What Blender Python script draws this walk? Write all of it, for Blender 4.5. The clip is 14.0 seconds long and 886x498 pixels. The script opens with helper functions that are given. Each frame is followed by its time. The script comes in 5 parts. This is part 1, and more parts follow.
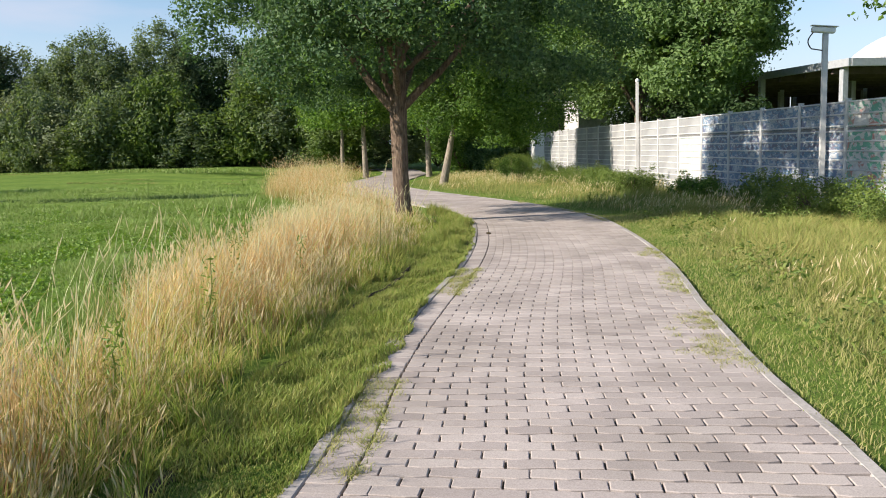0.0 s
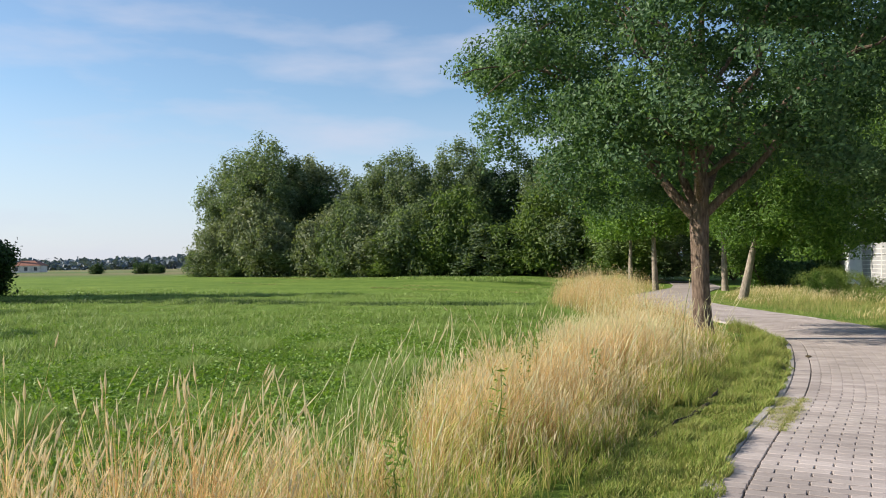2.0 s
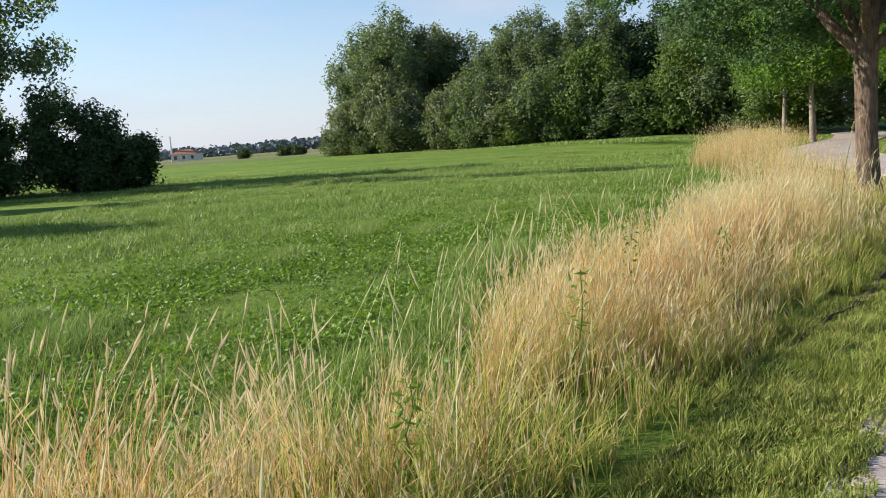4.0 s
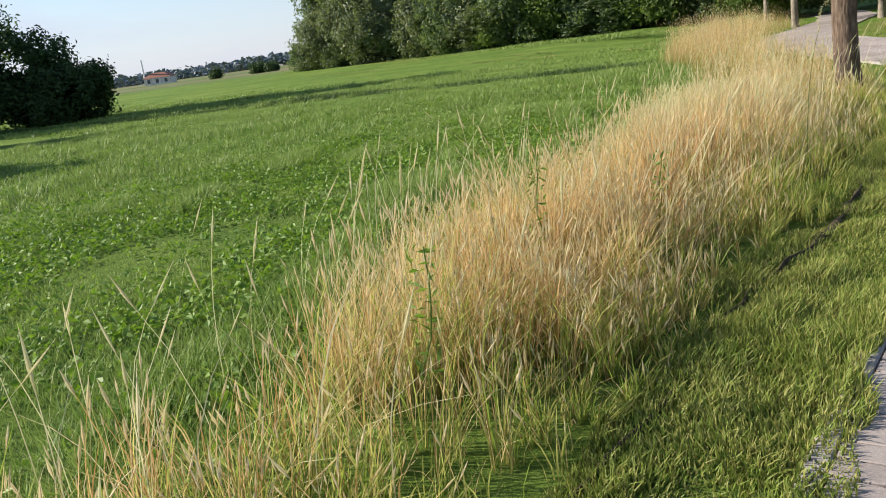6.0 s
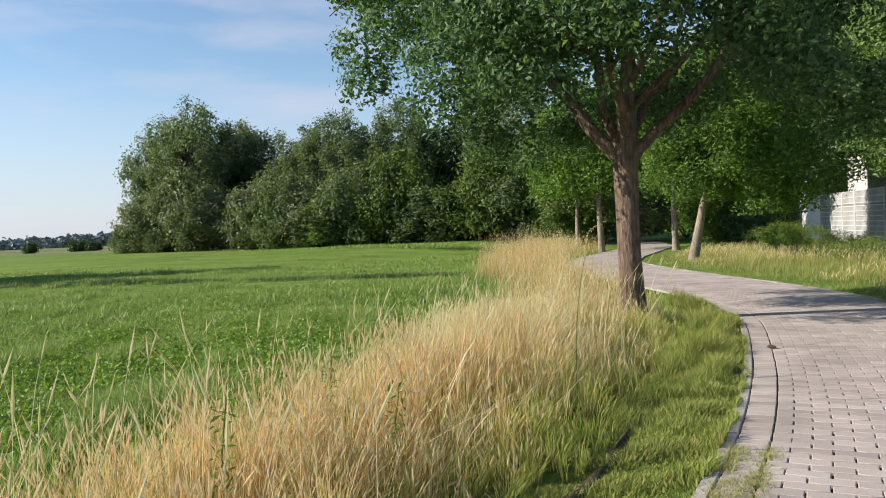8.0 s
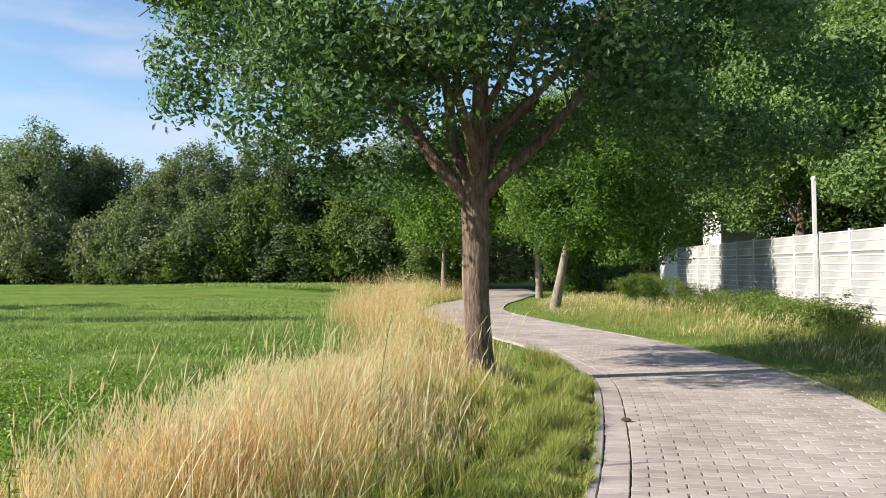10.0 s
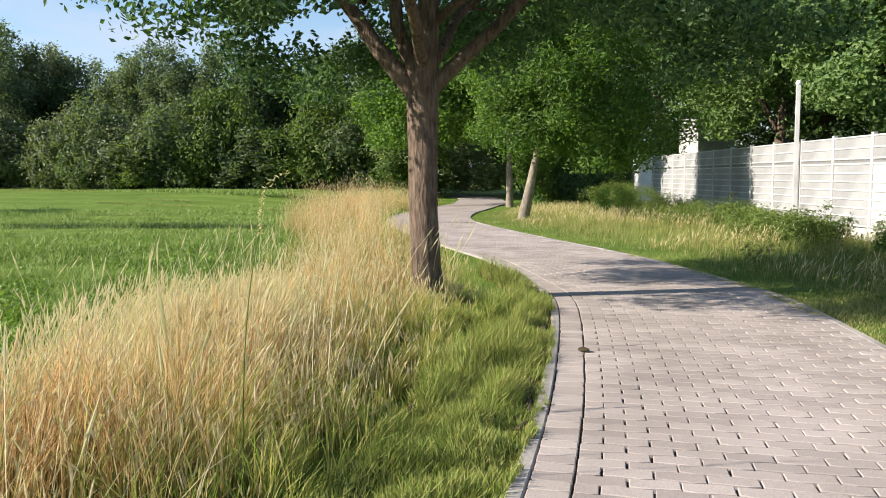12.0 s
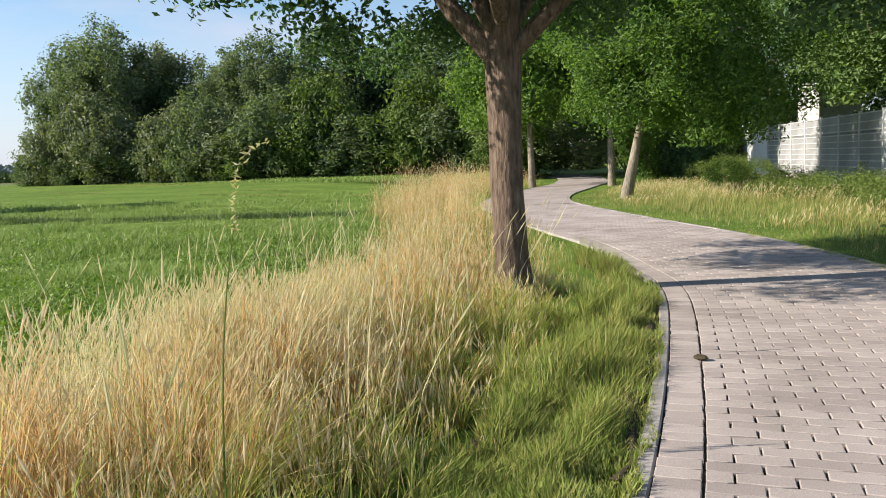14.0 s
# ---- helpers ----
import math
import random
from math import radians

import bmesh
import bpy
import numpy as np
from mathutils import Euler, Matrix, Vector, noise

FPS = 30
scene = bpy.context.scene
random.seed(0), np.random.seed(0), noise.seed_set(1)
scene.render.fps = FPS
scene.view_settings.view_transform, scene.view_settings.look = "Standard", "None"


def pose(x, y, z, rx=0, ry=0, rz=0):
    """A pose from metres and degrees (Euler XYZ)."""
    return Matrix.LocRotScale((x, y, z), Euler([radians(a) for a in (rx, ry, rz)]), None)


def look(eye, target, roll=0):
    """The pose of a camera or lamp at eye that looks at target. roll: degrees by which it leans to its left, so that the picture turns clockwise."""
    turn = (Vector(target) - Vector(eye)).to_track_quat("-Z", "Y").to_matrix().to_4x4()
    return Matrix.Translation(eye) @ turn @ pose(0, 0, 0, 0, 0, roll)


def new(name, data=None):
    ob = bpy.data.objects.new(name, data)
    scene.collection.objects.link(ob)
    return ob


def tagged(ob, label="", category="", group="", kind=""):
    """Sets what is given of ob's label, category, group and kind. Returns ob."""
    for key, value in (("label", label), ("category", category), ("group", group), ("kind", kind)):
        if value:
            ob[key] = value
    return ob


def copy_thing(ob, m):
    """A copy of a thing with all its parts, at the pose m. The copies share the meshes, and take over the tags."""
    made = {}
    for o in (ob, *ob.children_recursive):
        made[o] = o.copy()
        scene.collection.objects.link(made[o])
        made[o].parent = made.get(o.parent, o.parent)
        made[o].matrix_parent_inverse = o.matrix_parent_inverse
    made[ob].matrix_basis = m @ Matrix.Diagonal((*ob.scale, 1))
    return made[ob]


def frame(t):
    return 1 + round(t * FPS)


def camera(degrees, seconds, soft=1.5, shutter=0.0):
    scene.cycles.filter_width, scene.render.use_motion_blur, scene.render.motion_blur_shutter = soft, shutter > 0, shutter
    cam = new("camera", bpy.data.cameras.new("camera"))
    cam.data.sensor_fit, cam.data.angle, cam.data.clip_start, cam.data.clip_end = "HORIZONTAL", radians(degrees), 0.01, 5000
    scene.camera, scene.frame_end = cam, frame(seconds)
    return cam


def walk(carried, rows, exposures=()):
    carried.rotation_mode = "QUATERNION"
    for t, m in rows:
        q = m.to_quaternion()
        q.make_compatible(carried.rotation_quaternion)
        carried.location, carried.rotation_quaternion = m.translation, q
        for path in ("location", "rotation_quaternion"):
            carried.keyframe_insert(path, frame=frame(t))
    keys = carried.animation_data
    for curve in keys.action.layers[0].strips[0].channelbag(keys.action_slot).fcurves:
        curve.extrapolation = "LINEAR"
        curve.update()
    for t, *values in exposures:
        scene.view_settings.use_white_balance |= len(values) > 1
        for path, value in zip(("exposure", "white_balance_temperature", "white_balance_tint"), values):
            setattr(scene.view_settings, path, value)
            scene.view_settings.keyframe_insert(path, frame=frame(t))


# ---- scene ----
cam = camera(57.0, 14.0, 1.0)
PATH = [
    (0, (2.411, 1.149, 1.433), (2.073, 3.105, 1.187), -1.6),
    (0.5, (2.342, 1.329, 1.432), (1.682, 3.216, 1.377), -0.9),
    (1, (2.247, 1.491, 1.425), (1.551, 3.366, 1.405), -0.3),
    (1.5, (2.165, 1.608, 1.396), (1.288, 3.405, 1.366), 0.0),
    (2, (2.070, 1.750, 1.384), (1.090, 3.493, 1.423), -0.7),
    (2.5, (2.035, 2.010, 1.390), (0.818, 3.591, 1.259), -2.1),
    (3, (1.900, 2.362, 1.400), (0.496, 3.761, 1.126), -3.1),
    (3.5, (1.794, 2.744, 1.410), (0.486, 4.223, 1.091), -3.4),
    (3.7, (1.790, 2.900, 1.403), (0.516, 4.418, 1.132), -4.0),
    (5.8, (1.649, 4.417, 1.398), (0.403, 5.953, 1.028), -6.1),
    (6, (1.610, 4.540, 1.397), (0.364, 6.042, 0.907), -7.9),
    (6.5, (1.561, 4.825, 1.396), (0.226, 6.247, 0.901), -9.4),
    (7, (1.566, 5.093, 1.370), (0.295, 6.550, 0.812), -8.5),
    (7.5, (1.611, 5.397, 1.344), (0.623, 7.099, 0.989), -6.3),
    (8, (1.645, 5.666, 1.345), (0.747, 7.453, 1.298), -2.6),
    (8.5, (1.642, 6.112, 1.371), (0.951, 7.985, 1.499), -2.3),
    (8.7, (1.644, 6.269, 1.372), (0.974, 8.148, 1.517), -1.8),
    (10.8, (1.513, 7.674, 1.357), (0.992, 9.604, 1.296), 0.2),
    (11, (1.526, 7.796, 1.356), (1.042, 9.734, 1.274), 0.1),
    (11.5, (1.562, 8.113, 1.339), (1.061, 10.047, 1.240), 0.1),
    (12, (1.540, 8.385, 1.319), (0.988, 10.299, 1.140), -0.2),
    (12.5, (1.560, 8.615, 1.291), (1.038, 10.522, 0.992), -1.7),
    (13, (1.472, 8.803, 1.253), (0.686, 10.594, 0.834), -2.2),
    (13.5, (1.418, 9.088, 1.256), (0.643, 10.891, 0.873), -2.5),
    (14, (1.389, 9.422, 1.262), (0.601, 11.247, 1.047), -2.3),
]
walk(cam, [(t, look(eye, target, roll)) for t, eye, target, roll in PATH], [(0, 0.82), (2, 0.74), (6, 0.79), (7.5, 0.72), (8, 0.72), (8.7, 0.86), (11, 1.0), (12.5, 0.93), (14, 0.86)])


# ---- world, sun ----
SUN_EL, SUN_AZ = radians(29), math.atan2(-0.89, -0.45)
world = bpy.data.worlds.new("sky")
scene.world = world
world.use_nodes = True
wn, wl = world.node_tree.nodes, world.node_tree.links
sky = wn.new("ShaderNodeTexSky")
sky.sky_type, sky.sun_disc = "NISHITA", False
sky.sun_elevation, sky.sun_rotation = SUN_EL, SUN_AZ % (2 * math.pi)
sky.air_density, sky.dust_density, sky.ozone_density = 1.05, 0.1, 3.0
co = wn.new("ShaderNodeTexCoord")
mp = wn.new("ShaderNodeMapping")
mp.inputs["Scale"].default_value = (2.2, 2.2, 9.0)
cn = wn.new("ShaderNodeTexNoise")
cn.inputs["Scale"].default_value, cn.inputs["Detail"].default_value = 1.6, 6.0
cr = wn.new("ShaderNodeValToRGB")
cr.color_ramp.elements[0].position, cr.color_ramp.elements[1].position = 0.50, 0.70
cmix = wn.new("ShaderNodeMixRGB")
cmix.inputs[2].default_value = (4.6, 4.7, 5.5, 1)
fac = wn.new("ShaderNodeMath")
fac.operation = "MULTIPLY"
fac.inputs[1].default_value = 0.55
wl.new(co.outputs["Generated"], mp.inputs[0])
wl.new(mp.outputs[0], cn.inputs["Vector"])
wl.new(cn.outputs["Fac"], cr.inputs[0])
wl.new(cr.outputs["Color"], fac.inputs[0])
wl.new(fac.outputs[0], cmix.inputs[0])
wl.new(sky.outputs[0], cmix.inputs[1])
# pale haze low over the land
hs = wn.new("ShaderNodeSeparateXYZ")
wl.new(co.outputs["Generated"], hs.inputs[0])
hr_ = wn.new("ShaderNodeMapRange")
hr_.inputs[1].default_value, hr_.inputs[2].default_value, hr_.inputs[3].default_value, hr_.inputs[4].default_value = 0.0, 0.20, 0.80, 0.0
wl.new(hs.outputs[2], hr_.inputs[0])
hmix = wn.new("ShaderNodeMixRGB")
hmix.inputs[2].default_value = (4.0, 4.3, 5.5, 1)
wl.new(hr_.outputs[0], hmix.inputs[0])
wl.new(cmix.outputs[0], hmix.inputs[1])
wl.new(hmix.outputs[0], wn["Background"].inputs[0])
wn["Background"].inputs[1].default_value = 0.092

sun = new("sun", bpy.data.lights.new("sun", "SUN"))
sun.data.energy, sun.data.angle, sun.data.color = 5.0, radians(0.6), (1.0, 0.91, 0.78)
sun.matrix_world = look((0, 0, 0), (0.89 * math.cos(SUN_EL), 0.45 * math.cos(SUN_EL), -math.sin(SUN_EL)))


# ---- materials ----
def material(name, rough=0.7, metal=0.0, spec=0.3):
    m = bpy.data.materials.new(name)
    m.use_nodes = True
    b = m.node_tree.nodes["Principled BSDF"]
    b.inputs["Roughness"].default_value = rough
    b.inputs["Metallic"].default_value = metal
    b.inputs["Specular IOR Level"].default_value = spec
    return m, m.node_tree.nodes, m.node_tree.links, b


def ramp(nodes, stops):
    r = nodes.new("ShaderNodeValToRGB")
    e = r.color_ramp.elements
    while len(e) < len(stops):
        e.new(0.5)
    for el, (p, c) in zip(e, stops):
        el.position, el.color = p, (*c, 1)
    return r


def noise_node(nodes, links, scale, detail=4.0, rough=0.55, coord="Object", stretch=None):
    n = nodes.new("ShaderNodeTexNoise")
    n.inputs["Scale"].default_value, n.inputs["Detail"].default_value, n.inputs["Roughness"].default_value = scale, detail, rough
    tc = nodes.new("ShaderNodeTexCoord")
    src = tc.outputs[coord]
    if stretch:
        mpp = nodes.new("ShaderNodeMapping")
        mpp.inputs["Scale"].default_value = stretch
        links.new(src, mpp.inputs[0])
        src = mpp.outputs[0]
    links.new(src, n.inputs["Vector"])
    return n


def mixed(nodes, links, a, b, f, mode="MIX"):
    x = nodes.new("ShaderNodeMixRGB")
    x.blend_type = mode
    for sock, v in ((0, f), (1, a), (2, b)):
        if isinstance(v, (int, float)):
            x.inputs[sock].default_value = v
        elif isinstance(v, tuple):
            x.inputs[sock].default_value = (*v, 1)
        else:
            links.new(v, x.inputs[sock])
    return x.outputs[0]


def bumped(nodes, links, bsdf, height, strength=0.4, dist=0.01):
    bp = nodes.new("ShaderNodeBump")
    bp.inputs["Strength"].default_value, bp.inputs["Distance"].default_value = strength, dist
    links.new(height, bp.inputs["Height"])
    links.new(bp.outputs[0], bsdf.inputs["Normal"])


def plain(name, stops, scale, rough=0.7, metal=0.0, bump=0.3, dist=0.01, stretch=None, big=None):
    """A two-scale noise surface."""
    m, nd, lk, b = material(name, rough, metal)
    n1 = noise_node(nd, lk, scale, 6.0, 0.6, "Object", stretch)
    r = ramp(nd, stops)
    lk.new(n1.outputs["Fac"], r.inputs[0])
    col = r.outputs[0]
    if big:
        n2 = noise_node(nd, lk, big, 3.0)
        r2 = ramp(nd, [(0.3, (0.72, 0.72, 0.72)), (0.7, (1.15, 1.15, 1.15))])
        lk.new(n2.outputs["Fac"], r2.inputs[0])
        col = mixed(nd, lk, col, r2.outputs[0], 1.0, "MULTIPLY")
    lk.new(col, b.inputs["Base Color"])
    bumped(nd, lk, b, n1.outputs["Fac"], bump, dist)
    return m


def foliage(name, dark, mid, light, trans=0.3, patch=0.5):
    """Leaves: colour by leaf, by patch of the crown, and light that passes through."""
    m, nd, lk, b = material(name, 0.52, 0.0, 0.24)
    geo = nd.new("ShaderNodeNewGeometry")
    n = noise_node(nd, lk, patch, 2.0)
    r = ramp(nd, [(0.0, dark), (0.5, mid), (1.0, light)])
    add = nd.new("ShaderNodeMath")
    add.operation = "MULTIPLY_ADD"
    add.inputs[1].default_value = 0.75
    sc = nd.new("ShaderNodeMath")
    sc.operation = "MULTIPLY_ADD"
    sc.inputs[1].default_value, sc.inputs[2].default_value = 0.9, -0.3
    lk.new(n.outputs["Fac"], sc.inputs[0])
    lk.new(geo.outputs["Random Per Island"], add.inputs[0])
    lk.new(sc.outputs[0], add.inputs[2])
    lk.new(add.outputs[0], r.inputs[0])
    lk.new(r.outputs[0], b.inputs["Base Color"])
    tr = nd.new("ShaderNodeBsdfTranslucent")
    lk.new(mixed(nd, lk, r.outputs[0], (1.15, 1.2, 0.5), 1.0, "MULTIPLY"), tr.inputs[0])
    mx = nd.new("ShaderNodeMixShader")
    mx.inputs[0].default_value = trans
    lk.new(b.outputs[0], mx.inputs[1])
    lk.new(tr.outputs[0], mx.inputs[2])
    lk.new(mx.outputs[0], nd["Material Output"].inputs[0])
    return m


def blade_material(name, root, tip, alt, trans=0.25, patch=0.6, spread=0.5):
    """Grass: root to tip colour along the blade (UV y), a second colour by blade and patch."""
    m, nd, lk, b = material(name, 0.55, 0.0, 0.3)
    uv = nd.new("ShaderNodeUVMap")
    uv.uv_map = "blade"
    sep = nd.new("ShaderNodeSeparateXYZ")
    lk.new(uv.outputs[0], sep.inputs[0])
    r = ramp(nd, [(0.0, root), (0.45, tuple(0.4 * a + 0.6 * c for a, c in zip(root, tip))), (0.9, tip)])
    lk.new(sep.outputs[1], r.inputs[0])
    n = noise_node(nd, lk, patch, 3.0)
    geo = nd.new("ShaderNodeNewGeometry")
    add = nd.new("ShaderNodeMath")
    add.operation = "ADD"
    lk.new(n.outputs["Fac"], add.inputs[0])
    lk.new(geo.outputs["Random Per Island"], add.inputs[1])
    f = ramp(nd, [(0.5, (0, 0, 0)), (1.3 / 1.5, (spread, spread, spread))])
    hf = nd.new("ShaderNodeMath")
    hf.operation = "MULTIPLY"
    hf.inputs[1].default_value = 0.66
    lk.new(add.outputs[0], hf.inputs[0])
    lk.new(hf.outputs[0], f.inputs[0])
    col = mixed(nd, lk, r.outputs[0], alt, f.outputs[0])
    lk.new(col, b.inputs["Base Color"])
    tr = nd.new("ShaderNodeBsdfTranslucent")
    lk.new(col, tr.inputs[0])
    mx = nd.new("ShaderNodeMixShader")
    mx.inputs[0].default_value = trans
    lk.new(b.outputs[0], mx.inputs[1])
    lk.new(tr.outputs[0], mx.inputs[2])
    lk.new(mx.outputs[0], nd["Material Output"].inputs[0])
    return m


def paver_material():
    m, nd, lk, b = material("paver_concrete", 0.85, 0.0, 0.25)
    info = nd.new("ShaderNodeObjectInfo")
    geo = nd.new("ShaderNodeNewGeometry")
    add = nd.new("ShaderNodeMath")
    add.operation = "ADD"
    lk.new(info.outputs["Random"], add.inputs[0])
    lk.new(geo.outputs["Random Per Island"], add.inputs[1])
    fr = nd.new("ShaderNodeMath")
    fr.operation = "FRACT"
    lk.new(add.outputs[0], fr.inputs[0])
    r = ramp(nd, [(0.0, (0.345, 0.30, 0.282)), (0.5, (0.41, 0.358, 0.335)), (1.0, (0.46, 0.405, 0.378))])
    lk.new(fr.outputs[0], r.inputs[0])
    tc = nd.new("ShaderNodeNewGeometry")
    n1 = nd.new("ShaderNodeTexNoise")
    n1.inputs["Scale"].default_value, n1.inputs["Detail"].default_value = 140, 5
    n2 = nd.new("ShaderNodeTexNoise")
    n2.inputs["Scale"].default_value, n2.inputs["Detail"].default_value = 1.1, 5
    for n in (n1, n2):
        lk.new(tc.outputs["Position"], n.inputs["Vector"])
    r1 = ramp(nd, [(0.3, (0.78, 0.78, 0.78)), (0.7, (1.12, 1.12, 1.12))])
    r2 = ramp(nd, [(0.32, (0.80, 0.79, 0.77)), (0.65, (1.08, 1.07, 1.07))])
    lk.new(n1.outputs["Fac"], r1.inputs[0])
    lk.new(n2.outputs["Fac"], r2.inputs[0])
    c = mixed(nd, lk, r.outputs[0], r1.outputs[0], 1.0, "MULTIPLY")
    c = mixed(nd, lk, c, r2.outputs[0], 1.0, "MULTIPLY")
    lk.new(c, b.inputs["Base Color"])
    bumped(nd, lk, b, n1.outputs["Fac"], 0.5, 0.002)
    return m


def ground_material():
    m, nd, lk, b = material("meadow_ground", 0.95, 0.0, 0.1)
    n1 = noise_node(nd, lk, 0.09, 5.0)
    n2 = noise_node(nd, lk, 1.3, 6.0, 0.7)
    n3 = noise_node(nd, lk, 14.0, 6.0, 0.75)
    near = ramp(nd, [(0.25, (0.05, 0.10, 0.016)), (0.5, (0.125, 0.205, 0.038)), (0.75, (0.24, 0.31, 0.08))])
    mixn = nd.new("ShaderNodeMath")
    mixn.operation = "MULTIPLY_ADD"
    mixn.inputs[1].default_value = 0.55
    half = nd.new("ShaderNodeMath")
    half.operation = "MULTIPLY"
    half.inputs[1].default_value = 0.45
    lk.new(n2.outputs["Fac"], half.inputs[0])
    lk.new(n3.outputs["Fac"], mixn.inputs[0])
    lk.new(half.outputs[0], mixn.inputs[2])
    lk.new(mixn.outputs[0], near.inputs[0])
    big = ramp(nd, [(0.35, (0.85, 0.88, 0.8)), (0.65, (1.2, 1.12, 1.1))])
    lk.new(n1.outputs["Fac"], big.inputs[0])
    col = mixed(nd, lk, near.outputs[0], big.outputs[0], 1.0, "MULTIPLY")
    wv = nd.new("ShaderNodeTexWave")
    wv.inputs["Scale"].default_value, wv.inputs["Distortion"].default_value, wv.inputs["Detail"].default_value = 0.085, 12.0, 4.0
    wmp = nd.new("ShaderNodeMapping")
    wmp.inputs["Rotation"].default_value = (0, 0, 1.4)
    wtc = nd.new("ShaderNodeTexCoord")
    lk.new(wtc.outputs["Object"], wmp.inputs[0])
    lk.new(wmp.outputs[0], wv.inputs["Vector"])
    rows = ramp(nd, [(0.2, (0.93, 0.95, 0.92)), (0.9, (1.14, 1.09, 1.08))])
    lk.new(wv.outputs["Fac"], rows.inputs[0])
    col = mixed(nd, lk, col, rows.outputs[0], 1.0, "MULTIPLY")
    # dry stubble beyond the meadow
    tc = nd.new("ShaderNodeTexCoord")
    ln = nd.new("ShaderNodeVectorMath")
    ln.operation = "LENGTH"
    lk.new(tc.outputs["Object"], ln.inputs[0])
    fr = nd.new("ShaderNodeMapRange")
    fr.inputs[1].default_value, fr.inputs[2].default_value = 95, 130
    lk.new(ln.outputs["Value"], fr.inputs[0])
    n4 = noise_node(nd, lk, 0.012, 3.0)
    far = ramp(nd, [(0.35, (0.24, 0.20, 0.11)), (0.5, (0.17, 0.17, 0.08)), (0.62, (0.10, 0.15, 0.05))])
    lk.new(n4.outputs["Fac"], far.inputs[0])
    col = mixed(nd, lk, col, far.outputs[0], fr.outputs[0])
    lk.new(col, b.inputs["Base Color"])
    bumped(nd, lk, b, n3.outputs["Fac"], 1.0, 0.06)
    return m


M_PAVER = paver_material()
M_JOINT = plain("joint_sand", [(0.3, (0.035, 0.03, 0.022)), (0.6, (0.075, 0.065, 0.046))], 60, 0.95)
M_KERB = plain("kerb_concrete", [(0.3, (0.30, 0.275, 0.255)), (0.7, (0.45, 0.41, 0.385))], 45, 0.9, big=2.0)
M_GROUND = ground_material()
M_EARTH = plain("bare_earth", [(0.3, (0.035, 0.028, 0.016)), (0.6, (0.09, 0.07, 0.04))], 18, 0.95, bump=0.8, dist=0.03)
# dry and brown grass: root tones also hold the shade between stalks
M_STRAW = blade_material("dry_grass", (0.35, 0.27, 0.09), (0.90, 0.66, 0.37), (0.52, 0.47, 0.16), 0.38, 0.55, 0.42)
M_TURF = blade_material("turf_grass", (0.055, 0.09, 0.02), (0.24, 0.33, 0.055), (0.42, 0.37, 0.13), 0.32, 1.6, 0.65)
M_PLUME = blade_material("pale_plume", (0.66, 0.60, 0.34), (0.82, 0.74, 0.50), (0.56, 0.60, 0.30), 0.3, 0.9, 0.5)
# near-black green: the meadow's shadow line painted as grass colour
M_SHADOW_LINE = blade_material("shadow_line_grass", (0.02, 0.045, 0.012), (0.06, 0.115, 0.028), (0.11, 0.16, 0.045), 0.2, 0.3, 0.5)
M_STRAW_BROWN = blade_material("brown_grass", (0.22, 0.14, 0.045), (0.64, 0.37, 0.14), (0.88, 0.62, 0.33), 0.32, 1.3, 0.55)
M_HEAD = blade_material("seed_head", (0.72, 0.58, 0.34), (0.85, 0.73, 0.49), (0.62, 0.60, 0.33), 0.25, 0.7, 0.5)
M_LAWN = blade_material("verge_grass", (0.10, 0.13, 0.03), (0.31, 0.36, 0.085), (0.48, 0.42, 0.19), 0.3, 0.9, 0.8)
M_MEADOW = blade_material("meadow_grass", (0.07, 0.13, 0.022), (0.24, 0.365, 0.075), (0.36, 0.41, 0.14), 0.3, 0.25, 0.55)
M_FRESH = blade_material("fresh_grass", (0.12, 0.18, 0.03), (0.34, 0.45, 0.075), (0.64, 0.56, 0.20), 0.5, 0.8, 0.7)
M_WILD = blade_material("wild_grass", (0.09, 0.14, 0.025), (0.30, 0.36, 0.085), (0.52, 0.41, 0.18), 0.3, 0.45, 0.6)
M_BARK = plain("bark", [(0.3, (0.06, 0.042, 0.032)), (0.5, (0.155, 0.11, 0.082)), (0.72, (0.25, 0.19, 0.145))], 10, 0.95, bump=1.0, dist=0.04, stretch=(3.0, 3.0, 0.6), big=2.5)
M_BARK_PALE = plain("pale_bark", [(0.3, (0.16, 0.13, 0.10)), (0.7, (0.36, 0.31, 0.25))], 14, 0.95, bump=0.8, dist=0.02, stretch=(2, 2, 0.5), big=2.0)
M_LEAF = foliage("tree_leaf", (0.030, 0.068, 0.036), (0.080, 0.150, 0.070), (0.16, 0.25, 0.115), 0.42)
M_LEAF_BRIGHT = foliage("bright_leaf", (0.045, 0.09, 0.02), (0.108, 0.198, 0.045), (0.22, 0.33, 0.08), 0.48)
M_LEAF_FENCE = foliage("broad_leaf", (0.06, 0.105, 0.034), (0.145, 0.235, 0.078), (0.27, 0.38, 0.14), 0.42)
M_LEAF_WOOD = foliage("wood_leaf", (0.060, 0.090, 0.052), (0.135, 0.185, 0.098), (0.24, 0.295, 0.155), 0.42, 0.25)
M_LEAF_HEDGE = foliage("hedge_leaf", (0.05, 0.085, 0.026), (0.115, 0.175, 0.052), (0.205, 0.275, 0.085), 0.42, 0.3)
M_LEAF_WILLOW = foliage("willow_leaf", (0.09, 0.115, 0.062), (0.175, 0.21, 0.115), (0.26, 0.295, 0.17), 0.3, 0.3)
M_LEAF_DARK = foliage("dark_leaf", (0.02, 0.042, 0.015), (0.042, 0.08, 0.028), (0.08, 0.13, 0.045), 0.3, 0.4)
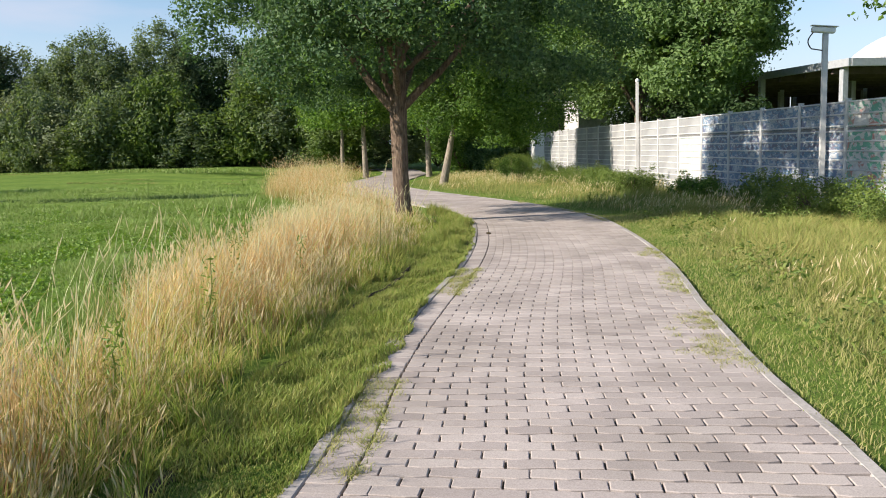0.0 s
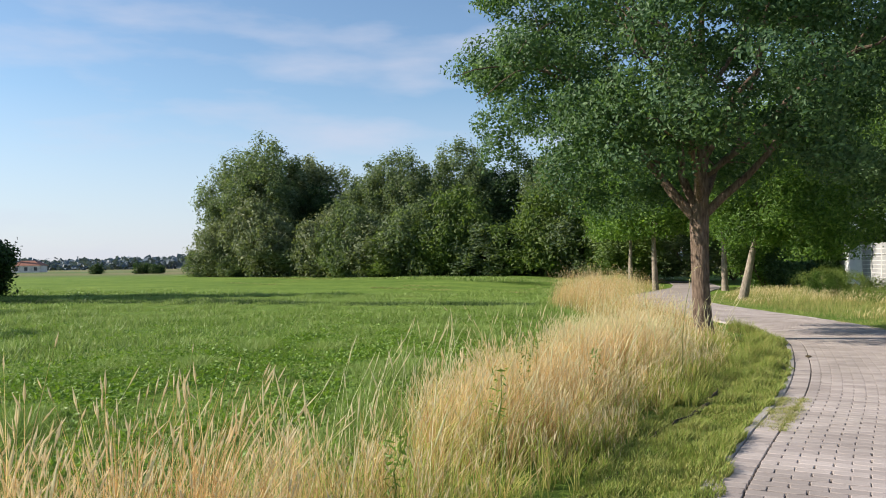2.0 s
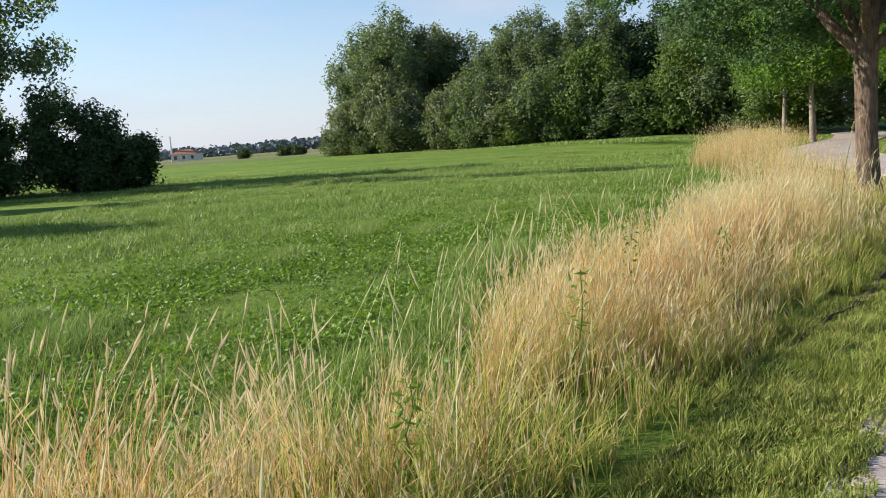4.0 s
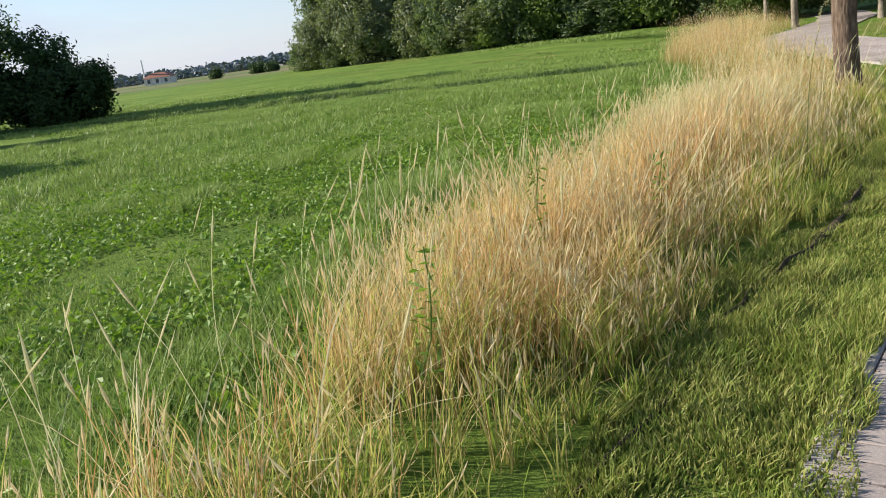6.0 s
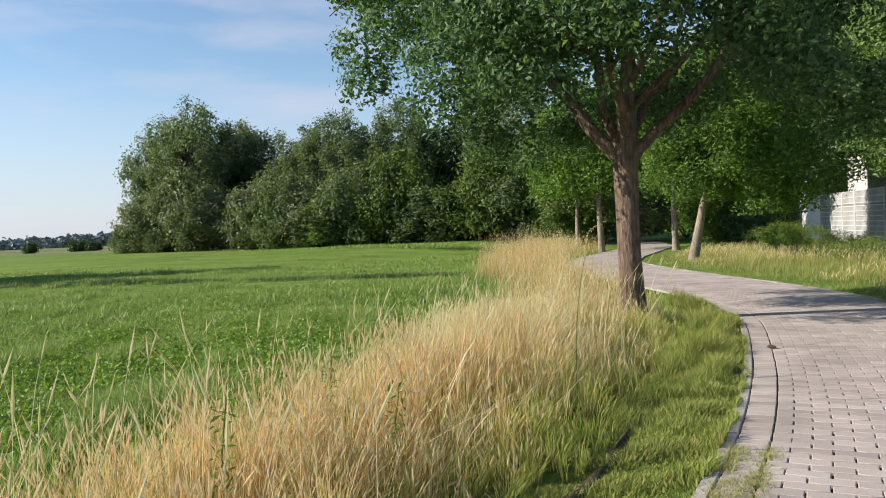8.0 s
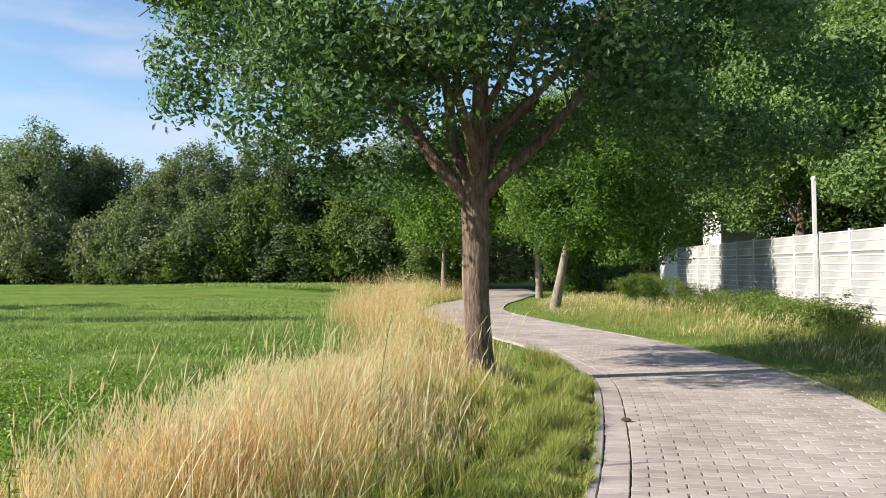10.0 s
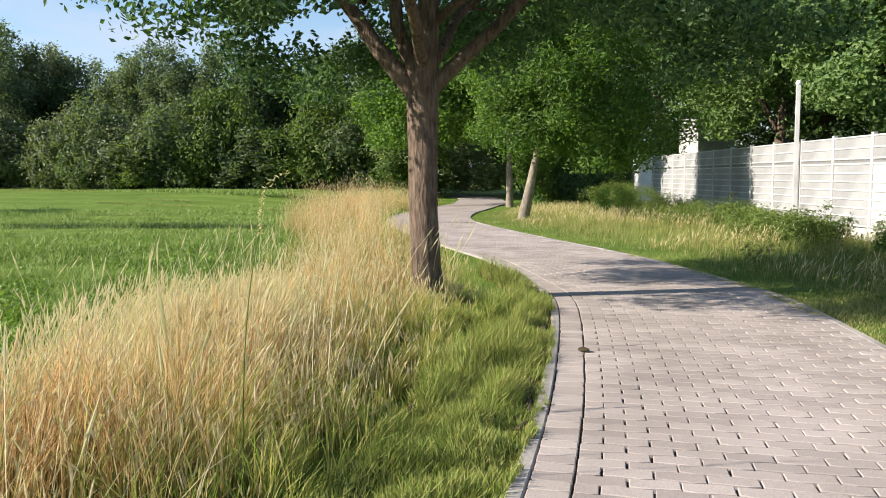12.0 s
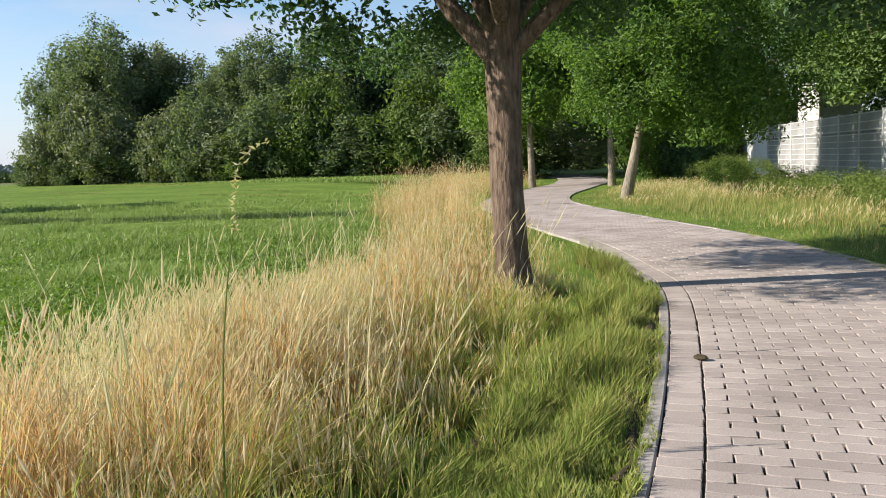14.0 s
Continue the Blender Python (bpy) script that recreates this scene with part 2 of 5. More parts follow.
M_HERB = foliage("herb_leaf", (0.10, 0.18, 0.03), (0.16, 0.27, 0.045), (0.23, 0.34, 0.07), 0.3)
M_SPIKE = foliage("oat_spike", (0.45, 0.40, 0.22), (0.62, 0.56, 0.34), (0.75, 0.70, 0.48), 0.3)
M_WEED = foliage("weed_leaf", (0.07, 0.11, 0.028), (0.14, 0.20, 0.048), (0.24, 0.29, 0.08), 0.36)
M_ALU = plain("pale_metal", [(0.3, (0.54, 0.53, 0.52)), (0.7, (0.63, 0.62, 0.61))], 9, 0.55, 0.0, 0.1, 0.003, big=1.2)
M_PANEL = plain("grey_panel", [(0.3, (0.30, 0.30, 0.305)), (0.7, (0.37, 0.368, 0.375))], 40, 0.7, 0.0, 0.3, 0.004, big=0.8)
M_GAP = plain("dark_gap", [(0.3, (0.17, 0.17, 0.172)), (0.7, (0.24, 0.235, 0.235))], 20, 0.8)
M_CONCRETE = plain("pale_concrete", [(0.3, (0.52, 0.50, 0.475)), (0.7, (0.70, 0.68, 0.65))], 6, 0.9, 0, 0.4, 0.006, big=0.9)
M_STEEL = plain("grey_steel", [(0.3, (0.36, 0.38, 0.41)), (0.7, (0.48, 0.50, 0.53))], 8, 0.5, 0.2, 0.1, 0.003)
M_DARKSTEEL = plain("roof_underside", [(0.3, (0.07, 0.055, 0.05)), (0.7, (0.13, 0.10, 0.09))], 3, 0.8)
M_WHITE = plain("white_paint", [(0.3, (0.70, 0.70, 0.70)), (0.7, (0.82, 0.82, 0.81))], 12, 0.45, 0, 0.05)
M_BLACK = plain("black_rubber", [(0.3, (0.02, 0.02, 0.02)), (0.7, (0.04, 0.04, 0.04))], 20, 0.6)
M_TILE = plain("red_tile", [(0.3, (0.26, 0.11, 0.08)), (0.7, (0.36, 0.17, 0.12))], 3, 0.85)
M_GLASS = plain("dark_pane", [(0.3, (0.05, 0.06, 0.07)), (0.7, (0.08, 0.09, 0.10))], 2, 0.15)
# skyline leaves; the distance haze is mixed into their blue-grey
M_HAZED_WOOD = foliage("far_wood", (0.085, 0.115, 0.145), (0.105, 0.14, 0.175), (0.13, 0.165, 0.20), 0.1, 0.02)


def spray_paint(name, base, colours):
    """A panel under sprayed blotches and strokes."""
    m, nd, lk, b = material(name, 0.55)
    col = base
    for k, c in enumerate(colours):
        n = noise_node(nd, lk, 1.7 + 0.9 * k, 3.0, 0.55, "Object", (1.0, 1.0, 1.0 + 0.5 * k))
        n.inputs["Distortion"].default_value = 1.5
        r = ramp(nd, [(0.52, (0, 0, 0)), (0.55, (0.9, 0.9, 0.9))])
        tc = nd.new("ShaderNodeMapping")
        tc.inputs["Location"].default_value = (3.7 * k, 1.3 * k, 5.1 * k)
        src = n.inputs["Vector"].links[0].from_socket
        lk.new(src, tc.inputs[0])
        lk.new(tc.outputs[0], n.inputs["Vector"])
        lk.new(n.outputs["Fac"], r.inputs[0])
        col = mixed(nd, lk, col, c, r.outputs[0])
    lk.new(col, b.inputs["Base Color"])
    return m


# blue graffiti; its darker grey-blue ground also paints the tree's shade
M_SPRAY_BLUE_SHADE = spray_paint("blue_spray_and_shade", (0.37, 0.39, 0.43), [(0.14, 0.18, 0.30), (0.16, 0.15, 0.21), (0.46, 0.48, 0.52), (0.13, 0.22, 0.33)])
M_SPRAY_RED = spray_paint("red_green_spray", (0.52, 0.50, 0.48), [(0.45, 0.20, 0.17), (0.13, 0.38, 0.27), (0.62, 0.60, 0.57)])
M_SPRAY_TEAL = spray_paint("teal_spray", (0.53, 0.51, 0.49), [(0.56, 0.54, 0.52), (0.40, 0.50, 0.46), (0.58, 0.56, 0.54)])


# ---- mesh helpers ----
rng = np.random.default_rng(7)


def mesh_np(name, verts, quads=None, tris=None, mat=None, uv=None, smooth=False):
    """A mesh from arrays; uv: one (u, v) a vertex."""
    me = bpy.data.meshes.new(name)
    verts = np.asarray(verts, np.float32).reshape(-1, 3)
    loops, starts = [], []
    n = 0
    for faces, k in ((quads, 4), (tris, 3)):
        if faces is not None and len(faces):
            faces = np.asarray(faces, np.int32).reshape(-1, k)
            loops.append(faces.ravel())
            starts.append(n + k * np.arange(len(faces), dtype=np.int32))
            n += k * len(faces)
    loops, starts = np.concatenate(loops), np.concatenate(starts)
    me.vertices.add(len(verts))
    me.vertices.foreach_set("co", verts.ravel())
    me.loops.add(len(loops))
    me.loops.foreach_set("vertex_index", loops)
    me.polygons.add(len(starts))
    me.polygons.foreach_set("loop_start", starts)
    if uv is not None:
        layer = me.uv_layers.new(name="blade")
        layer.data.foreach_set("uv", np.asarray(uv, np.float32)[loops].ravel())
    me.update(calc_edges=True)
    me.validate()
    me.polygons.foreach_set("use_smooth", np.full(len(me.polygons), smooth, bool))
    if mat:
        me.materials.append(mat)
    return me


def part(name, data, mat, parent, label=""):
    """Links a bmesh or mesh as one object under a thing or part."""
    if isinstance(data, bmesh.types.BMesh):
        me = bpy.data.meshes.new(name)
        data.to_mesh(me)
        data.free()
        me.materials.append(mat)
        data = me
    ob = new(name, data)
    ob.parent = parent
    return tagged(ob, label) if label else ob


def thing(name, label, category, m=None, group="", kind=""):
    ob = tagged(new(name), label, category, group, kind)
    if m is not None:
        ob.matrix_basis = m
    return ob


def box(size, at=(0, 0, 0), bevel=0.0, bm=None):
    bm = bm or bmesh.new()
    r = bmesh.ops.create_cube(bm, size=1.0, matrix=Matrix.Translation(at) @ Matrix.Diagonal((*size, 1)))
    if bevel:
        es = list({e for v in r["verts"] for e in v.link_edges})
        bmesh.ops.bevel(bm, geom=es, offset=bevel, segments=1, affect="EDGES")
    return bm


def cyl(r1, r2, h, at=(0, 0, 0), seg=16, bm=None, turn=None):
    bm = bm or bmesh.new()
    m = Matrix.Translation(at) @ (turn or Matrix())
    bmesh.ops.create_cone(bm, cap_ends=True, segments=seg, radius1=r1, radius2=r2, depth=h, matrix=m)
    return bm


def tubes(lines, seg=8):
    """Tapered tubes along polylines: [(points, radii)] -> verts, quads."""
    vs, qs, n = [], [], 0
    for pts, rad in lines:
        pts = np.asarray(pts, float)
        d = np.gradient(pts, axis=0)
        d /= np.linalg.norm(d, axis=1)[:, None] + 1e-9
        a = np.cross(d, (0.31, 0.95, 0.05))
        a /= np.linalg.norm(a, axis=1)[:, None] + 1e-9
        b = np.cross(d, a)
        ang = np.linspace(0, 2 * np.pi, seg, endpoint=False)
        ring = pts[:, None] + np.asarray(rad)[:, None, None] * (np.cos(ang)[None, :, None] * a[:, None] + np.sin(ang)[None, :, None] * b[:, None])
        vs.append(ring.reshape(-1, 3))
        k = len(pts)
        i, j = np.meshgrid(np.arange(k - 1), np.arange(seg), indexing="ij")
        jn = (j + 1) % seg
        qs.append((n + np.stack([i * seg + j, i * seg + jn, (i + 1) * seg + jn, (i + 1) * seg + j], -1)).reshape(-1, 4))
        n += k * seg
    return np.concatenate(vs), np.concatenate(qs)


def leaves(centres, size, droop=0.2, slim=0.5, r=None, normals=None, fuzz=0.42):
    """One folded, pointed leaf at each centre -> verts, quads. normals: the way a leaf faces, roughly."""
    r = r or rng
    n = len(centres)
    d = r.normal(size=(n, 3))
    d[:, 2] = d[:, 2] * 0.6 - droop
    up = r.normal(size=(n, 3)) * 0.7 + (0, 0, 0.8) if normals is None else np.asarray(normals) + r.normal(size=(n, 3)) * fuzz
    s = np.cross(d, up)
    s /= np.linalg.norm(s, axis=1)[:, None] + 1e-9
    if normals is not None:
        d = np.cross(up, s)
    d /= np.linalg.norm(d, axis=1)[:, None] + 1e-9
    nn = np.cross(s, d)
    L = (size * r.uniform(0.65, 1.35, n))[:, None]
    c = np.asarray(centres)
    v = np.stack([c - d * L * 0.5, c + s * L * slim * 0.5 + nn * L * 0.1, c + d * L * 0.5, c - s * L * slim * 0.5 + nn * L * 0.1], 1)
    return v.reshape(-1, 3), np.arange(4 * n).reshape(-1, 4)


def lumps(p, scale, seed):
    """Cheap smooth noise on points, about -1 to 1."""
    q = np.random.default_rng(seed)
    out = 0
    for _ in range(7):
        k, ph = q.normal(size=3) * scale, q.uniform(0, 6.28)
        out = out + np.sin(p @ k + ph)
    return out / 3.0


def crown(n, centre, radii, seed, leaf, low=-0.8, lobes=80, lobe=0.24, inner=0.5, ragged=0.2, slim=0.5, floor=None, fuzz=0.42, flat=0.8):
    """A crown of leafy lobes with gaps between -> verts, quads."""
    q = np.random.default_rng(seed)
    radii = np.asarray(radii, float)
    d = q.normal(size=(lobes * 3, 3))
    d /= np.linalg.norm(d, axis=1)[:, None]
    rad = (inner + (0.88 - inner) * q.uniform(0, 1, len(d)) ** 0.6) * (1 + ragged * lumps(d, 2.4, seed))
    keep = d[:, 2] * rad > low
    d, rad = d[keep][:lobes], rad[keep][:lobes]
    at = d * rad[:, None] * radii
    size = lobe * radii.mean() * q.uniform(0.55, 1.35, len(d))
    k = q.choice(len(d), n, p=size**2 / (size**2).sum())
    e = q.normal(size=(n, 3))
    e /= np.linalg.norm(e, axis=1)[:, None]
    shell = 0.45 + 0.6 * q.uniform(0, 1, n) ** 0.6
    shell *= 1 + 0.22 * lumps(e * 2.2 + at[k], 1.6, seed + 1)
    c = at[k] + e * (size[k] * shell)[:, None] * (1, 1, flat) + q.normal(size=(n, 3)) * leaf * (0.3 + 0.6 * fuzz)
    nrm = 0.75 * e + 0.45 * d[k] + (0, 0, 0.15)
    ok = c[:, 2] > low * radii[2] * 1.02
    c = c + np.asarray(centre)
    if floor is not None:
        ok &= c[:, 2] > floor
    return leaves(c[ok], leaf, 0.2, slim, q, nrm[ok], fuzz)


def limb(start, end, r0, r1, bend, seed, k=7):
    q = np.random.default_rng(seed)
    t = np.linspace(0, 1, k)[:, None]
    p = np.asarray(start) * (1 - t) + np.asarray(end) * t
    p = p + np.sin(t * np.pi) * np.asarray(bend) + np.where((t > 0) & (t < 1), q.normal(size=(k, 3)) * 0.03 * np.linalg.norm(np.subtract(end, start)) * 0.5, 0)
    return p, np.linspace(r0, r1, k)


# ---- ground ----
def spline(pts, step=0.05):
    """A smooth line through plan points, at even steps."""
    p = np.asarray(pts, float)
    p = np.vstack([2 * p[0] - p[1], p, 2 * p[-1] - p[-2]])
    out = []
    for i in range(1, len(p) - 2):
        t = np.linspace(0, 1, 60, endpoint=False)[:, None]
        a, b, c, d = p[i - 1], p[i], p[i + 1], p[i + 2]
        out.append(0.5 * (2 * b + (c - a) * t + (2 * a - 5 * b + 4 * c - d) * t**2 + (3 * b - a - 3 * c + d) * t**3))
    o = np.concatenate(out)
    s = np.r_[0, np.cumsum(np.linalg.norm(np.diff(o, axis=0), axis=1))]
    e = np.arange(0, s[-1], step)
    return np.stack([np.interp(e, s, o[:, 0]), np.interp(e, s, o[:, 1])], 1)


HALF = 1.29
MID = spline([(2.5, -14), (2.48, -6), (2.46, 0), (2.42, 4.3), (2.27, 6.3), (2.2, 8.5), (2.18, 11.3), (1.96, 14.05), (1.5, 17.2), (0.8, 19.2),
              (-0.3, 21.65), (-1.45, 23.6), (-3.1, 26.55), (-5.35, 31), (-6.6, 35.9), (-7.2, 42), (-8.1, 48.9), (-12, 60), (-22, 70)])
TAN = np.gradient(MID, axis=0)
TAN /= np.linalg.norm(TAN, axis=1)[:, None]
NOR = np.stack([TAN[:, 1], -TAN[:, 0]], 1)


def at_path(s, u):
    """Plan point s metres along the path's middle line, u metres to its right."""
    i = np.clip(np.asarray(s) / 0.05, 0, len(MID) - 1.001)
    k = i.astype(int) if isinstance(i, np.ndarray) else int(i)
    f = (i - k)[..., None] if isinstance(i, np.ndarray) else i - k
    m = MID[k] * (1 - f) + MID[k + 1] * f
    n = NOR[k] * (1 - f) + NOR[k + 1] * f
    return m + n * (np.asarray(u)[..., None] if isinstance(i, np.ndarray) else u)


def from_path(p):
    """Distance of plan points to the right of the middle line (negative: left), and s."""
    q = MID[::6]
    out_u, out_s = np.empty(len(p)), np.empty(len(p))
    for a in range(0, len(p), 20000):
        pp = p[a:a + 20000]
        d = ((pp[:, None] - q[None]) ** 2).sum(-1)
        k = d.argmin(1)
        off = pp - q[k]
        out_u[a:a + 20000] = (off * NOR[::6][k]).sum(1)
        out_s[a:a + 20000] = k * 0.3 + (off * TAN[::6][k]).sum(1)
    return out_u, out_s


def ground_sheet():
    """One sheet to the horizon; finer and slightly uneven near the path."""
    def axis(a, b):
        near = np.arange(a, b, 0.5)
        far = np.array([15, 40, 90, 180, 400, 900, 1800, 3600])
        return np.r_[(a - far)[::-1], near, b + far]
    xs, ys = axis(-40, 20), axis(-14, 60)
    X, Y = np.meshgrid(xs, ys)
    p = np.stack([X.ravel(), Y.ravel()], 1)
    u, _ = from_path(p)
    off = np.clip((np.abs(u) - HALF - 0.5) / 3, 0, 1)
    rise = np.clip((p[:, 1] - 32) / 26, 0, 1) * np.clip((-p[:, 0] - 12) / 10, 0, 1)
    rise = np.maximum(rise * (3 - 2 * rise) * rise, np.clip((np.hypot(p[:, 0], p[:, 1]) - 60) / 60, 0, 1) * (p[:, 0] < -12))
    z = 0.55 * rise - 0.035 + 0.035 * off * (lumps(np.c_[p, 0 * u], 0.5, 3)) - 0.05 * off * (u < 0) * (np.abs(p).max(1) < 100)
    nx = len(xs)
    i, j = np.meshgrid(np.arange(len(ys) - 1), np.arange(nx - 1), indexing="ij")
    q = np.stack([i * nx + j, i * nx + j + 1, (i + 1) * nx + j + 1, (i + 1) * nx + j], -1)
    me = mesh_np("ground", np.c_[p, z], q.reshape(-1, 4), None, M_GROUND, smooth=True)
    tagged(new("ground", me), "green mown meadow reaching flat to the horizon", "ground", kind="structure")


ground_sheet()


def ribbon(name, s0, s1, u0, u1, z0, z1, mat, step=0.3):
    """A slab along the path between two offsets, from z0 up to z1."""
    s = np.arange(s0, s1, step)
    a, b = at_path(s, np.full(len(s), u0)), at_path(s, np.full(len(s), u1))
    n = len(s)
    v = np.concatenate([np.c_[a, np.full(n, z0)], np.c_[a, np.full(n, z1)], np.c_[b, np.full(n, z1)], np.c_[b, np.full(n, z0)]])
    i = np.arange(n - 1)
    q = np.concatenate([np.stack([k * n + i, k * n + i + 1, (k + 1) * n + i + 1, (k + 1) * n + i], 1) for k in range(3)])
    return mesh_np(name, v, q, None, mat)


def ragged(name, s, lo, hi, z, mat):
    """A thin sheet of soil along the path between two uneven edges."""
    n = len(s)
    cols = 4
    rows = [lo + (hi - lo) * j / (cols - 1) for j in range(cols)]
    v = np.stack([np.c_[at_path(s, r), np.full(n, z) + (0.012 if 0 < j < cols - 1 else -0.03)] for j, r in enumerate(rows)], 1).reshape(-1, 3)
    i, j = np.meshgrid(np.arange(n - 1), np.arange(cols - 1), indexing="ij")
    q = np.stack([i * cols + j, i * cols + j + 1, (i + 1) * cols + j + 1, (i + 1) * cols + j], -1).reshape(-1, 4)
    return mesh_np(name, v, q, None, mat, smooth=True)


# bare earth whose dark tone also paints the overhanging grass's shade
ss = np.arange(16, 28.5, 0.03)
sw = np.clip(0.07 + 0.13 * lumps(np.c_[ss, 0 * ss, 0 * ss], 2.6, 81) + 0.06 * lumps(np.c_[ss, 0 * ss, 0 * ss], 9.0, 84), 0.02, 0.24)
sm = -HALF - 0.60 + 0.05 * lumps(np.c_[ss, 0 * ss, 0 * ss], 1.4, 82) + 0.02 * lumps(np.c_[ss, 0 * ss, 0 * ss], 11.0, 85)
tagged(new("earth_and_shade_strip", ragged("earth_and_shade_strip", ss, sm - 0.8 * sw, sm + 0.5 * sw, -0.018, M_EARTH)), "bare earth and painted shade in patches under the tall grass", "soil", kind="structure")
ss = np.arange(26.6, 30.6, 0.03)
sw = np.clip(0.07 + 0.06 * lumps(np.c_[ss, 0 * ss, 0 * ss], 2.2, 86) + 0.03 * lumps(np.c_[ss, 0 * ss, 0 * ss], 9.0, 87), 0.0, 0.18)
tagged(new("bare_edge", ragged("bare_edge", ss, -HALF - sw - 0.02, 0 * ss - HALF - 0.004, -0.012, M_EARTH)), "crumbling bare soil along the outside of the edging", "soil", kind="structure")
OVER_Y, OVER_U = [5.4, 6.2, 7.0, 7.6, 8.0, 9.0], [0.0, 0.07, 0.11, 0.06, 0.02, 0.0]
S_FAR = 46.0
pavement = tagged(new("pavement", ribbon("pavement", 0, S_FAR, -HALF + 0.04, HALF - 0.04, -0.07, -0.02, M_JOINT)),
                  "block-paved path of pinkish grey concrete pavers", "path", kind="structure")
part("far_paving", ribbon("far_paving", S_FAR, 93, -HALF + 0.08, HALF - 0.08, -0.05, 0.0, M_PAVER), M_PAVER, pavement)


def noise2(p, scale, seed):
    return lumps(np.c_[p, np.zeros(len(p))], scale, seed)


def blades(xy, z, height, width, lean, bow, mat, name, r=None, segs=2, base_v=0.0, drift=None):
    """Grass blades as tapered strips; lean: (x, y) drift of the tip for each metre, with spread."""
    r = r or rng
    n = len(xy)
    h = np.broadcast_to(height, n)
    ang = r.uniform(0, np.pi, n)
    side = np.stack([np.cos(ang), np.sin(ang), np.zeros(n)], 1) * (np.broadcast_to(width, n) * 0.5)[:, None]
    sway = 0.07 * np.stack([noise2(xy, 1.9, 61), noise2(xy, 1.9, 62)], 1) + 0.13 * np.stack([noise2(xy, 8.0, 65), noise2(xy, 8.0, 66)], 1)
    if drift is None:
        drift = np.stack([lean[0] + r.normal(size=n) * bow, lean[1] + r.normal(size=n) * bow], 1) + sway
    tip = drift * h[:, None]
    root = np.c_[xy, np.broadcast_to(z, n)]
    rows, uv = [], []
    ts = np.linspace(0, 1, segs + 1)
    for t in ts[:-1]:
        c = root + np.c_[tip * t**2, h * (t - 0.12 * t * t)]
        w = side * (1 - 0.45 * t)
        rows += [c - w, c + w]
        uv += [np.full(n, base_v + (1 - base_v) * t)] * 2
    rows.append(root + np.c_[tip, h * 0.88])
    uv.append(np.ones(n))
    k = 2 * segs + 1
    v = np.stack(rows, 1).reshape(-1, 3)
    vv = np.stack(uv, 1).ravel()
    o = np.arange(n)[:, None] * k
    q = [np.concatenate([o + 2 * j, o + 2 * j + 1, o + 2 * j + 3, o + 2 * j + 2], 1) for j in range(segs - 1)]
    t = np.concatenate([o + 2 * segs - 2, o + 2 * segs - 1, o + 2 * segs], 1)
    return mesh_np(name, v, np.concatenate(q) if q else None, t, mat, np.c_[np.zeros(len(vv)), vv])


def scatter(n, x0, x1, y0, y1):
    return np.stack([rng.uniform(x0, x1, n), rng.uniform(y0, y1, n)], 1)


STRIP_Y = [-8, 4, 6, 7.2, 9, 12.5, 16, 18, 20, 24, 27, 35, 44]
STRIP_X = [-1.1, -1.2, -1.1, -1.4, -2.0, -2.25, -2.8, -3.6, -4.3, -6.2, -8.2, -10.6, -13.2]


def strip_left(y):
    return np.interp(y, STRIP_Y, STRIP_X)


def drifts(xy, lean, bow):
    """How far each stalk's tip drifts for each metre of height."""
    return np.stack([lean[0] + rng.normal(size=len(xy)) * bow, lean[1] + rng.normal(size=len(xy)) * bow], 1) + 0.1 * np.stack([noise2(xy, 8.0, 65), noise2(xy, 8.0, 66)], 1)


# tall dry grass; it comes nearer to the kerb where the walk begins
NEAR = 0.34
p = np.concatenate([scatter(300000, -4.5, 1.0, 1.5, 17), scatter(130000, -13, 1.0, 17, 46), scatter(24000, -1.6, 1.2, -8, 1.5)])
u, s = from_path(p)
edge = strip_left(p[:, 1])
far_y = np.clip((p[:, 1] - 11.5) / 5, 0, 1) * 0.7 + np.clip((p[:, 1] - 17) / 4, 0, 1) * 0.3
tall_in = (u < -HALF - 0.66 + NEAR * np.clip((5.2 - p[:, 1]) / 1.2, 0, 1) + 0.36 * far_y - 0.12 * noise2(p, 1.7, 5) - 0.08 * noise2(p, 6.0, 55)) & (p[:, 0] > edge - 0.25 + 0.45 * noise2(p, 1.2, 6))
far_cut = np.clip((p[:, 1] - 18) / 3, 0, 1)
fade = np.clip((p[:, 0] - edge + 0.6 - 0.5 * far_cut) / (1.7 - 1.3 * far_cut), 0.10 * (1 - far_cut), 1)
tall_in &= rng.uniform(size=len(p)) < fade * np.clip(0.62 + 0.5 * noise2(p, 2.6, 20), 0.15, 1) * np.clip(0.8 + 0.6 * noise2(p, 9.0, 21), 0.2, 1)
p, u, far_y = p[tall_in], u[tall_in], far_y[tall_in]
inner = np.clip((-u - HALF - 0.62 + NEAR * np.clip((5.2 - p[:, 1]) / 1.2, 0, 1) + 0.36 * np.clip((p[:, 1] - 17.5) / 3, 0, 1)) / (1.25 - 0.55 * np.clip((p[:, 1] - 17.5) / 3, 0, 1)), 0, 1)
hh = (0.14 + 0.50 * inner) * rng.uniform(0.55, 1.2, len(p)) * (1 + 0.2 * noise2(p, 1.1, 8))
left_fall = np.clip((p[:, 0] - strip_left(p[:, 1]) + 0.35) / 0.9, 0.55, 1)
hh = np.where(p[:, 1] > 21, hh * 1.3, hh * left_fall)
tuft = noise2(p, 3.2, 18)
hh *= 0.75 + 0.25 * np.clip((np.hypot(p[:, 0] + 0.85, (p[:, 1] - 16.1) * 0.7) - 0.35) / 0.5, 0, 1)
